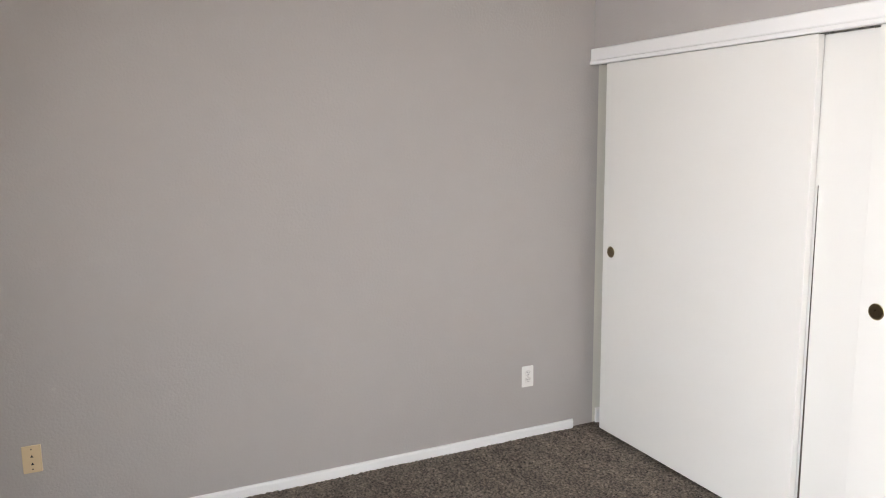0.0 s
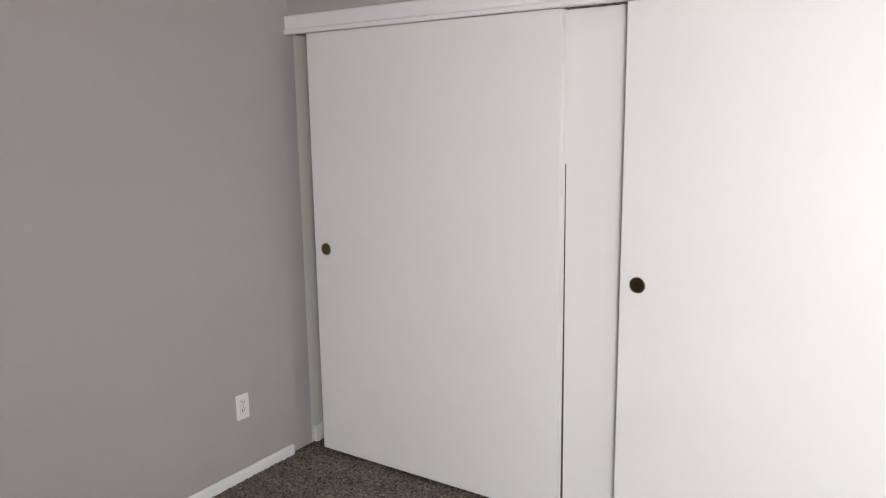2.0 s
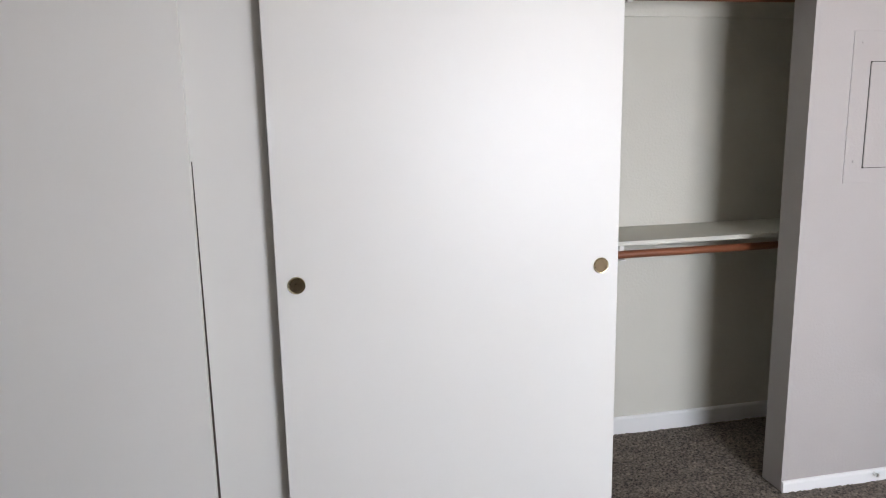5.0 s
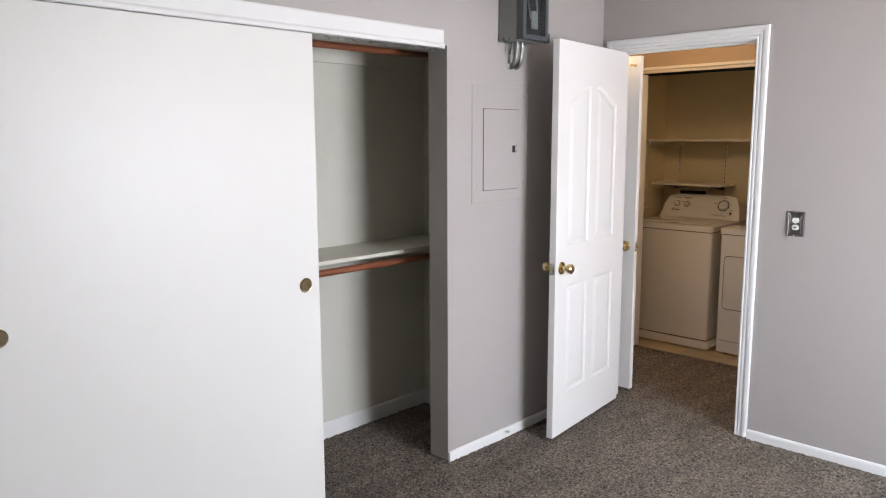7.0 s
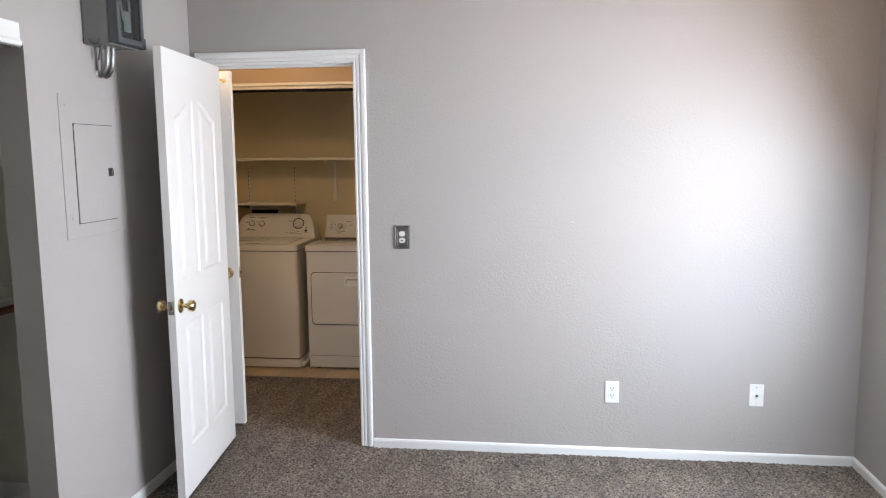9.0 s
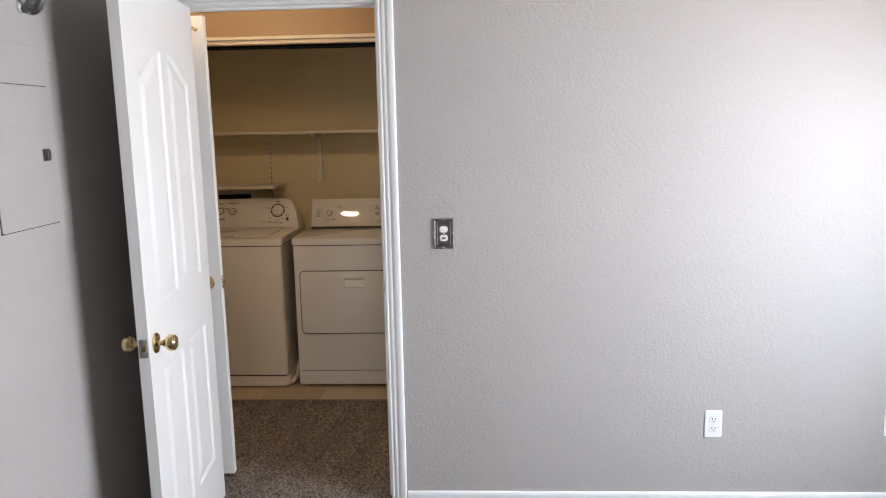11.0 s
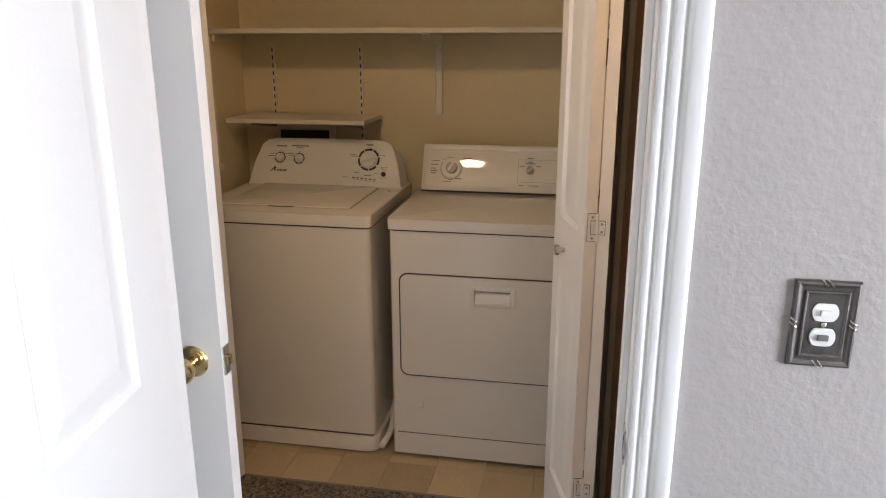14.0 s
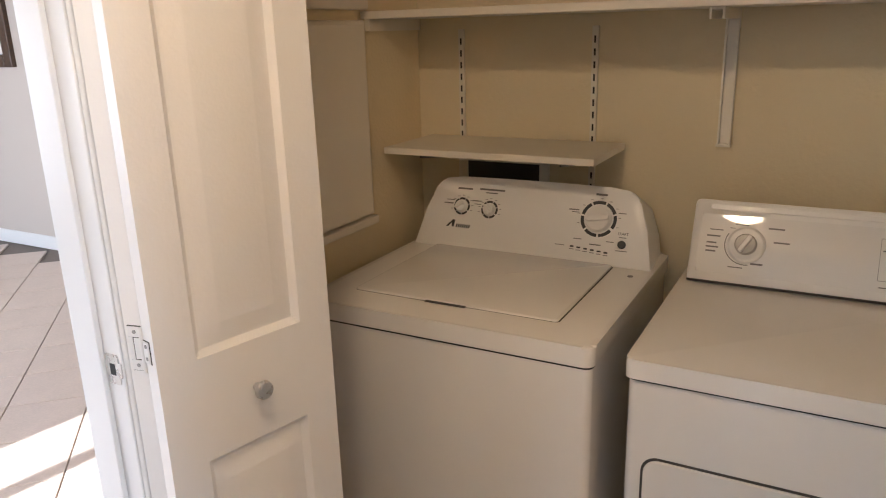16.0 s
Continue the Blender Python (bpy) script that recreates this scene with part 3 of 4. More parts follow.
        rod(bm, (0.0015, 0, z), (0.0026, 0, z), 0.0035, 12)
        part("screw", bm, STEEL, e)


strike(pose(EX + 0.02, D0, 0.93, 0, 0, 90), "small white-painted metal strike plate in the bedroom door frame")
strike(pose(HX1, 0.645, 0.945, 0, 0, 180), "small metal strike plate in the hall door frame")

strike(pose(5.745, -1.062, 0.92, 0, 0, 180), "small white-painted metal strike plate in the bathroom door frame")

# ---- closet ----
def finger_pull(parent, u, z, material):
    bm = bmesh.new()
    lathe(bm, [(0.0285, 0.0), (0.0295, 0.002), (0.0275, 0.0036), (0.0245, 0.0030)], (u, 0, z), (0, -1, 0))
    ring = part("finger_pull", bm, material, parent, "round brass finger pull", True)
    bm = bmesh.new()
    lathe(bm, [(0.0240, 0.0036), (0.0225, 0.0012), (0.010, 0.0006), (0.0, 0.0005)], (u, -0.0012, z), (0, -1, 0))
    part("cup", bm, CUP, ring, "recessed cup", True)


CUP = mat("aged_brass", (0.17, 0.125, 0.075), 0.3, 1.0, vary=0.2, scale=50)


RIM = mat("worn_brass_rim", (0.62, 0.54, 0.36), 0.22, 1.0, vary=0.1, scale=60)
GAP_SHADE = mat("door_gap_shade", (0.06, 0.045, 0.035), 0.8, vary=0.3, scale=20)


def sliding_door(x0, x1, y, pulls, label):
    d = thing("sliding_door", pose(x0, y, 0.016), label, "closet door", "sliding closet doors")
    part("panel", one_box(0, x1 - x0, 0, 0.032, 0, 1.949, bev=0.0015, seg=1), SLIDE, d)
    part("bottom_guide_strip", one_box(0.0, x1 - x0, 0.034, 0.036, -0.004, 0.03), STEEL, d)
    for u in pulls:
        finger_pull(d, u - x0, 0.987, RIM)
    return d


sliding_door(0.113, 1.343, -0.005, (0.181,), "large flat white sliding closet door with one brass pull")
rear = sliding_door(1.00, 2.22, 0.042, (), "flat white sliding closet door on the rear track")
# tapered dark strip stands in for shade in the gap between the doors
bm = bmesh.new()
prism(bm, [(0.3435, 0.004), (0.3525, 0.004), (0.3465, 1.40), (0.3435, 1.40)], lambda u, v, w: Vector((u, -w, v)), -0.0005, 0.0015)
part("edge_strip", bm, GAP_SHADE, rear, "dark strip painted as the shaded gap beside the front door's edge")
sliding_door(1.585, 2.792, -0.016, (1.649, 2.726), "large flat white sliding closet door with two brass pulls")

# floor guide that keeps the doors on their line
guide = thing("door_guide", pose(1.145, -0.012, 0), "small white plastic floor guide under the sliding doors", "door guide")
part("base", one_box(-0.014, 0.014, -0.018, 0.05, -0.008, 0.006, bev=0.0015), PLASTIC, guide)
part("post", one_box(-0.013, 0.013, -0.017, -0.005, 0.004, 0.024, bev=0.003), PLASTIC, guide)
part("post", one_box(-0.013, 0.013, 0.042, 0.049, 0.004, 0.024, bev=0.003), PLASTIC, guide)


def closet_shelf(z, label):
    s = thing("closet_shelf", pose(0, 0, z), label, "shelf", "closet shelves")
    part("board", one_box(0.002, 4.058, 0.33, CB - 0.002, -0.019, 0, bev=0.0015), CLOSETWHITE, s)
    part("cleat", one_box(0.002, 4.058, CB - 0.02, CB - 0.002, -0.10, -0.021, bev=0.002), CLOSETWHITE, s)
    for x in (1.2, 2.985):
        bm = bmesh.new()
        box(bm, x - 0.011, x + 0.011, CB - 0.027, CB - 0.021, -0.30, -0.02, bev=0.001)
        box(bm, x - 0.011, x + 0.011, 0.36, CB - 0.021, -0.027, -0.0205, bev=0.001)
        rod(bm, (x, CB - 0.03, -0.22), (x, 0.40, -0.03), 0.006, 8)
        b = part("bracket", bm, PLASTIC, s, "white steel shelf bracket")
        bm = bmesh.new()
        box(bm, x - 0.012, x + 0.012, 0.352, 0.374, -0.045, -0.02, bev=0.004)
        part("rod_hook", bm, PLASTIC, b)
        part("rod_saddle", one_box(x - 0.012, x + 0.012, 0.335, 0.374, -0.083, -0.077, bev=0.002), PLASTIC, b)
    return s


def hanging_rod(z, y):
    bm = bmesh.new()
    rod(bm, (0.004, y, z), (4.056, y, z), 0.0165, 20)
    return tagged(part("hanging_rod", bm, RODWOOD, smooth=True), "red-brown varnished wooden hanging rod under the closet shelf", "closet rod", "closet rods")


closet_shelf(1.015, "white painted closet shelf running along the back wall")
hanging_rod(0.955, 0.355)
closet_shelf(2.045, "white painted upper closet shelf")
hanging_rod(1.985, 0.355)

# ---- breaker panel, meter box ----
p = thing("breaker_panel", pose(3.932, 0, 1.54), "flush breaker panel painted over in the taupe wall colour", "breaker panel")
part("cover", one_box(-0.215, 0.215, -0.004, 0.02, -0.283, 0.283, bev=0.002), WALL, p)
bm = bmesh.new()
box(bm, -0.137, 0.137, -0.0055, -0.0035, -0.227, 0.172)
part("door_gap", bm, GASKET, p)
bm = bmesh.new()
prism(bm, rounded(-0.134, 0.136, -0.2245, 0.1695, 0.008, 4), lambda u, v, w: Vector((u, -w, v)), 0.004, 0.0078, bev=0.001)
lid = part("door", bm, WALL, p)
part("latch", one_box(0.085, 0.118, -0.0105, -0.0075, -0.042, -0.008, bev=0.0015), DARK, lid, "black latch")
part("latch_slide", one_box(0.104, 0.118, -0.013, -0.010, -0.038, -0.012, bev=0.001), STEEL, lid)
for u, v in ((-0.178, 0.24), (-0.178, -0.20), (0.178, 0.24), (0.178, -0.20)):
    bm = bmesh.new()
    lathe(bm, [(0.005, 0), (0.005, 0.0015), (0.003, 0.0028)], (u, -0.004, v), (0, -1, 0), 12)
    part("screw", bm, WALL, p)

m = thing("meter_box", pose(3.908, 0, 2.03), "grey metal meter box with a clear hinged cover on the wall", "meter box")
part("body", one_box(0.0, 0.195, -0.115, -0.001, 0.0, 0.36, bev=0.006), METERGREY, m)
bm = bmesh.new()
for a in ((-0.002, 0.022, 0.004, 0.35), (0.175, 0.197, 0.004, 0.35), (0.022, 0.175, 0.004, 0.030), (0.022, 0.175, 0.325, 0.35)):
    box(bm, a[0], a[1], -0.158, -0.115, a[2], a[3], bev=0.005)
cover = part("cover_frame", bm, METERDARK, m, "dark grey cover frame")
part("cover_window", one_box(0.022, 0.175, -0.152, -0.148, 0.030, 0.325), SMOKE, cover, "clear smoked window")
part("meter_plate", one_box(0.03, 0.168, -0.122, -0.116, 0.035, 0.32), METERDARK, m)
part("meter_label", one_box(0.098, 0.145, -0.127, -0.122, 0.062, 0.145), PLASTIC, m, "white paper label")
for a, b in (((0.055, 0.22), (0.085, 0.105)), ((0.128, 0.215), (0.137, 0.145))):
    bm = bmesh.new()
    rod(bm, (a[0], -0.13, a[1]), (b[0], -0.13, b[1]), 0.0045, 10)
    part("wire", bm, PLASTIC, m)
part("latch", one_box(0.190, 0.206, -0.160, -0.128, 0.0, 0.045, bev=0.003), METERDARK, m)
part("latch", one_box(0.190, 0.206, -0.160, -0.128, 0.30, 0.345, bev=0.003), METERDARK, m)
bm = bmesh.new()
for k in range(7):
    a, b = radians(180 + 25 * k), radians(180 + 25 * (k + 1))
    rod(bm, (-0.004, -0.055 + 0.022 * math.cos(a), 0.02 + 0.022 * math.sin(a)), (-0.004, -0.055 + 0.022 * math.cos(b), 0.02 + 0.022 * math.sin(b)), 0.003, 8)
part("hasp_ring", bm, METERDARK, m)


def flexible_conduit(x):
    """A ribbed metal hose curving from under the box into the wall."""
    pts = []
    for k in range(31):
        s = k / 30
        a = s * math.pi / 2
        pts.append(Vector((x + 0.012 * s, -0.012 - 0.045 * math.cos(a), 0.012 - 0.125 * math.sin(a) ** 0.9)))
    bm = bmesh.new()
    for k in range(30):
        rod(bm, pts[k], pts[k + 1], 0.0125 if k % 2 else 0.0072, 12)
    part("conduit", bm, CONDUIT, m, "ribbed flexible metal conduit")
    bm = bmesh.new()
    lathe(bm, [(0.016, 0), (0.016, 0.006), (0.011, 0.012)], (x + 0.012, 0.0, -0.108), (0, -1, 0), 16)
    part("conduit_end", bm, PLASTIC, m)


flexible_conduit(0.075)
flexible_conduit(0.115)
bm = bmesh.new()
rod(bm, (0.05, -0.05, 0.005), (0.055, -0.03, -0.055), 0.005, 10)
part("cable", bm, METERDARK, m)


# ---- wall plates ----
def outlet(m, kind_, label, body=PLASTIC):
    """A wall plate; local x out of the wall, y along it, z up."""
    o = thing("outlet", m, label, "wall outlet")
    bm = bmesh.new()
    prism(bm, rounded(-0.035, 0.035, -0.0575, 0.0575, 0.004, 3), lambda u, v, w: Vector((w, u, v)), 0.0, 0.005, bev=0.002)
    part("plate", bm, body, o)
    if kind_ == "duplex":
        for z in (-0.0195, 0.0195):
            bm = bmesh.new()
            pts = [(0.0165 * math.cos(t), max(-0.0125, min(0.0125, 0.0165 * math.sin(t)))) for t in np.linspace(0, 2 * math.pi, 24, endpoint=False)]
            prism(bm, pts, lambda u, v, w: Vector((w, u, v + z)), 0.004, 0.0068, bev=0.0006)
            r = part("receptacle", bm, body, o)
            bm = bmesh.new()
            prism(bm, [(u * 1.07, v * 1.08) for u, v in pts], lambda u, v, w: Vector((w, u, v + z)), 0.004, 0.0053)
            part("receptacle_gap", bm, KNOBGREY, r)
            for u, hgt in ((-0.0064, 0.0095), (0.0064, 0.0075)):
                part("slot", one_box(0.0064, 0.0072, u - 0.0017, u + 0.0017, z - 0.001, z + hgt), DARK, r)
            bm = bmesh.new()
            rod(bm, (0.0064, 0, z - 0.0068), (0.0072, 0, z - 0.0068), 0.0029, 10)
            part("slot", bm, DARK, r)
        bm = bmesh.new()
        rod(bm, (0.004, 0, 0), (0.0062, 0, 0), 0.003, 12)
        part("screw", bm, STEEL, o)
    elif kind_ == "jack":
        part("jack_frame", one_box(0.004, 0.0068, -0.009, 0.009, -0.008, 0.008, bev=0.001), body, o)
        bm = bmesh.new()
        rod(bm, (0.006, 0, 0), (0.012, 0, 0), 0.0058, 12)
        part("connector", bm, PEWTER, o)
        for z in (-0.042, 0.042):
            bm = bmesh.new()
            rod(bm, (0.004, 0, z), (0.0062, 0, z), 0.003, 12)
            part("screw", bm, STEEL, o)
    else:
        for z in (-0.020, 0.012):
            bm = bmesh.new()
            prism(bm, [(-0.006, z - 0.004), (0.006, z - 0.004), (0, z + 0.007)], lambda u, v, w: Vector((w, u, v)), 0.004, 0.0062)
            part("jack_opening", bm, DARK, o)
        for z in (-0.042, 0.042):
            bm = bmesh.new()
            rod(bm, (0.004, 0, z), (0.0062, 0, z), 0.003, 12)
            part("screw", bm, GASKET, o)
    return o


outlet(pose(0, -0.397, 0.335), "duplex", "white duplex outlet low on the taupe wall")
outlet(pose(0, -2.727, 0.347), "phone", "almond phone jack plate low on the taupe wall", IVORY)
outlet(pose(EX, -2.215, 0.344, 0, 0, 180), "duplex", "white duplex outlet low on the taupe wall")
outlet(pose(EX, -2.934, 0.349, 0, 0, 180), "jack", "white coaxial cable plate low on the taupe wall")

sw = thing("switch_plate", pose(EX, -1.121, 1.149, 0, 0, 180), "dark pewter decorative wall plate with two white switches", "light switch")
bm = bmesh.new()
steps = [(0.041, 0.061, 0.0), (0.041, 0.061, 0.0045), (0.0395, 0.0595, 0.0075), (0.037, 0.057, 0.0088), (0.0345, 0.0545, 0.0078), (0.032, 0.052, 0.0058), (0.0285, 0.0475, 0.0055),
         (0.0275, 0.0465, 0.0078), (0.0262, 0.0452, 0.0085), (0.0248, 0.0438, 0.0078), (0.0235, 0.0425, 0.0062)]
rings = [[bm.verts.new((h, u, v)) for u, v in ((-hw, -hh), (hw, -hh), (hw, hh), (-hw, hh))] for hw, hh, h in steps]
for p, q in zip(rings, rings[1:]):
    for k in range(4):
        bm.faces.new((p[k], p[(k + 1) % 4], q[(k + 1) % 4], q[k]))
bm.faces.new(rings[-1])
plate = part("plate", bm, PEWTER, sw)
for cu, cv, along in ((0, 0.057, 1), (0, -0.057, 1), (-0.037, 0, 0), (0.037, 0, 0)):
    for k in (-0.0042, 0.0028):
        bm = bmesh.new()
        pts = []
        for j in range(7):
            t = j / 6 - 0.5
            a_, b_ = k + 0.008 * t, 0.0105 * t
            lift = 0.0095 - 0.0035 * (2 * t) ** 2
            pts.append(Vector((lift, cu + (a_ if along else b_), cv - (b_ if along else a_))))
        for p, q in zip(pts, pts[1:]):
            rod(bm, p, q, 0.0012, 8)
        part("ribbon_ornament", bm, AGED, plate, "raised ribbon ornament", True)
for z in (-0.0175, 0.0175):
    bm = bmesh.new()
    pts = [(0.0165 * math.cos(t), max(-0.0125, min(0.0125, 0.0165 * math.sin(t)))) for t in np.linspace(0, 2 * math.pi, 24, endpoint=False)]
    prism(bm, pts, lambda u, v, w: Vector((w, u, v + z)), 0.004, 0.0085, bev=0.0008)
    face = part("switch_face", bm, PLASTIC, sw, "white switch face")
    part("lever", one_box(0.008, 0.0125, -0.007, 0.007, z - 0.004, z + 0.004, bev=0.001), PLASTIC if z > 0 else GREYPRINT, face)
bm = bmesh.new()
lathe(bm, [(0.0035, 0.0), (0.0035, 0.0015), (0.0015, 0.0028)], (0.006, 0, 0), (1, 0, 0), 12)
part("screw", bm, STEEL, sw)

# old wall anchors, painted over
for y, z in ((-2.0, 1.225), (-1.624, 0.455), (-1.921, 1.892)):
    bm = bmesh.new()
    lathe(bm, [(0.0055, 0), (0.005, 0.0016), (0.0025, 0.0024), (0.0, 0.001)], (EX, y, z), (-1, 0, 0), 12)
    tagged(part("wall_anchor", bm, WALL, smooth=True), "small wall anchor painted over in taupe", "wall anchor", "old wall anchors")

# door stop on the baseboard
bm = bmesh.new()
lathe(bm, [(0.006, 0), (0.006, 0.004), (0.0035, 0.006), (0.0035, 0.014), (0.007, 0.016), (0.007, 0.024)], (3.98, -0.012, 0.03), (0, -1, 0), 12)
tagged(part("door_stop", bm, STEEL), "small metal door stop on the baseboard", "door stop")

# ---- laundry closet ----
# vinyl floor pieces, thin flat tiles
VANITY = wood("orange_brown_cabinet_wood", (0.30, 0.14, 0.05), (0.46, 0.25, 0.10), 0.4, (20, 20, 2))
vin = thing("floor_laundry", pose(0, 0, 0), "beige square vinyl tiles in the laundry closet", "floor", kind="structure")
tm = None
for i in range(6):
    for j in range(10):
        if tm is None:
            ob = part("tile", one_box(0.0006, 0.1794, 0.0006, 0.1794, -0.02, -0.006, bev=0.0006, seg=1), VINYL, vin)
            tm = ob.data
        else:
            ob = new("tile", tm)
            ob.parent = vin
        ob.location = (6.03 + 0.18 * i, -1.04 + 0.18 * j, 0)
part("edge_strip", one_box(6.022, 6.032, LR + 0.06, LL - 0.09, -0.012, -0.001, bev=0.002), GROUT, vin)


def text_part(body, size, m, material, parent):
    """Lettering as a thin solid mesh."""
    cu = bpy.data.curves.new("lettering", "FONT")
    cu.body, cu.size, cu.extrude, cu.align_x, cu.align_y = body, size, 0.0002, "CENTER", "CENTER"
    tmp = new("lettering", cu)
    bpy.context.view_layer.update()
    me = bpy.data.meshes.new_from_object(tmp.evaluated_get(bpy.context.evaluated_depsgraph_get()))
    bpy.data.objects.remove(tmp)
    me.materials.clear()
    me.materials.append(material)
    ob = new("lettering", me)
    ob.parent, ob.matrix_local = parent, m
    return ob


def cabinet(w, d, z0, z1, parent, name="cabinet"):
    bm = bmesh.new()
    prism(bm, rounded(0, d, -w / 2, w / 2, 0.018, 5), lambda u, v, q: Vector((u, v, q)), z0, z1)
    return part(name, bm, ENAMEL, parent, smooth=True)


def on_face(foot, lean):
    """Maps (across, up, out) on a console that leans back to local points; across runs to the viewer's right."""
    c, s = math.cos(lean), math.sin(lean)
    return lambda a, b, o: Vector((foot[0] + b * s - o * c, -a, foot[1] + b * c + o * s))


def bars(parent, at, rows, material=GREYPRINT):
    for a, b, w, h in rows:
        bm = bmesh.new()
        prism(bm, [(a - w / 2, b - h / 2), (a + w / 2, b - h / 2), (a + w / 2, b + h / 2), (a - w / 2, b + h / 2)], at, -0.0004, 0.0006)
        part("print", bm, material, parent)


def dial(parent, at, a, b, r, lean, ring=None, turn=0.4, skin=None):
    """A turned knob with a grip bar, on a printed ring."""
    axis = at(0, 0, 1) - at(0, 0, 0)
    if ring:
        for k in range(7):
            bm = bmesh.new()
            t0, t1 = math.radians(-30 + 51 * k), math.radians(-30 + 51 * k + 45)
            pts = [(a + ring[1] * math.cos(t), b + ring[1] * math.sin(t)) for t in np.linspace(t0, t1, 7)] + [(a + ring[0] * math.cos(t), b + ring[0] * math.sin(t)) for t in np.linspace(t1, t0, 7)]
            prism(bm, pts, at, -0.0004, 0.0007)
            part("ring_print", bm, BLACKPRINT, parent)
        for k in range(9):
            t = math.radians(-20 + 27 * k)
            bars(parent, at, [(a + (ring[1] + 0.007) * math.cos(t), b + (ring[1] + 0.006) * math.sin(t), 0.007, 0.0012)])
    bm = bmesh.new()
    lathe(bm, [(r, 0), (r, 0.004), (r * 0.93, 0.012), (r * 0.85, 0.015), (0.0, 0.0155)], at(a, b, 0), axis, 32)
    k = part("dial", bm, skin or CONSOLE, parent, smooth=True)
    bm = bmesh.new()
    c, s = math.cos(turn), math.sin(turn)
    pts = [(a + u * c - v * s, b + u * s + v * c) for u, v in rounded(-r * 0.88, r * 0.88, -r * 0.2, r * 0.2, r * 0.19, 4)]
    prism(bm, pts, at, 0.014, 0.025, bev=0.002)
    part("grip", bm, CONSOLE, k)


def console_shape(at, w, h, r, depth, taper):
    """A console: rounded upper corners, narrowing upwards, extruded back to the wall."""
    out = [(-w / 2, 0), (w / 2, 0), (w / 2 - taper * 0.5, h * 0.55)]
    out += [(w / 2 - taper - r + r * math.cos(t), h - r * 0.75 + r * 0.75 * math.sin(t)) for t in np.linspace(0.15, math.pi / 2, 8)]
    out += [(u, h + 0.006 * math.cos(u / w * 2.6)) for u in np.linspace(w / 2 - taper - r - 0.03, -(w / 2 - taper - r - 0.03), 7)]
    out += [(-(w / 2 - taper - r) - r * math.sin(t), h - r * 0.75 + r * 0.75 * math.cos(t)) for t in np.linspace(0, math.pi / 2 - 0.15, 8)]
    out += [(-(w / 2 - taper * 0.5), h * 0.55)]
    bm = bmesh.new()
    prism(bm, out, at, -depth, 0.0, bev=0.006)
    return bm


# washer: 0.69 wide, local x runs from its front to the back
w = thing("washing_machine", pose(6.262, 0.268, -0.006), "white top-loading washing machine with three round dials", "washing machine")
cabinet(0.682, 0.66, 0.075, 0.882, w)
bm = bmesh.new()
prism(bm, rounded(-0.012, 0.672, -0.353, 0.353, 0.045, 6), lambda u, v, q: Vector((u, v, q)), 0.008, 0.066, bev=0.012)
part("base_skirt", bm, ENAMEL, w, "rounded white base pan", smooth=True)
bm = bmesh.new()
prism(bm, rounded(0.003, 0.655, -0.335, 0.335, 0.018, 5), lambda u, v, q: Vector((u, v, q)), 0.060, 0.078)
part("base_gap", bm, GASKET, w)
bm = bmesh.new()
prism(bm, rounded(-0.0012, 0.658, -0.3425, 0.3425, 0.018, 5), lambda u, v, q: Vector((u, v, q)), 0.8800, 0.8895)
part("seam", bm, DARK, w)
bm = bmesh.new()
prism(bm, rounded(-0.006, 0.67, -0.346, 0.346, 0.022, 6), lambda u, v, q: Vector((u, v, q)), 0.886, 0.928, bev=0.010)
top = part("top_deck", bm, ENAMEL, w, smooth=True)
bm = bmesh.new()
prism(bm, rounded(0.091, 0.497, -0.244, 0.2625, 0.010, 4), lambda u, v, q: Vector((u, v, q)), 0.926, 0.9286)
part("lid_gap", bm, GASKET, top)
bm = bmesh.new()
prism(bm, rounded(0.092, 0.497, -0.2405, 0.261, 0.008, 4), lambda u, v, q: Vector((u, v, q)), 0.926, 0.934, bev=0.004)
part("lid", bm, ENAMEL, w, "flat white lid", smooth=True)
part("lid_grip", one_box(0.084, 0.094, -0.03, 0.07, 0.9285, 0.931, bev=0.001), GASKET, top)
bm = bmesh.new()
rod(bm, (0.44, -0.30, 0.927), (0.44, -0.30, 0.9295), 0.007, 16)
part("bleach_cap", bm, GREYPRINT, top)
lean_w = math.atan2(0.075, 0.18)
at = on_face((0.495, 0.928), lean_w)
con = part("console", console_shape(at, 0.672, 0.198, 0.05, 0.155, 0.045), CONSOLE, w, smooth=True)
dial(con, at, -0.203, 0.118, 0.0165, lean_w, (0.019, 0.0245), 0.5)
dial(con, at, -0.118, 0.115, 0.0165, lean_w, (0.019, 0.0245), -0.8)
dial(con, at, 0.188, 0.118, 0.035, lean_w, (0.0385, 0.047), 0.15)
bm = bmesh.new()
p0 = at(0.256, 0.058, 0)
lathe(bm, [(0.0105, 0), (0.0105, 0.003), (0.009, 0.0045)], p0, at(0, 0, 1) - at(0, 0, 0), 20)
part("start_button", bm, BLACKPRINT, con, "black round start button")
bars(con, at, [(-0.20, 0.168, 0.045, 0.005), (-0.118, 0.17, 0.075, 0.005), (-0.118, 0.161, 0.035, 0.003), (0.188, 0.181, 0.03, 0.005)])
bars(con, at, [(-0.24, 0.134, 0.025, 0.002), (-0.245, 0.124, 0.028, 0.003), (-0.16, 0.136, 0.028, 0.003), (-0.155, 0.127, 0.02, 0.002), (0.12, 0.137, 0.028, 0.003), (0.125, 0.131, 0.02, 0.002),
               (0.247, 0.137, 0.02, 0.002), (0.225, 0.062, 0.02, 0.002), (0.14, 0.062, 0.022, 0.002), (0.188, 0.051, 0.03, 0.003), (0.256, 0.042, 0.03, 0.002), (0.256, 0.076, 0.018, 0.002)])
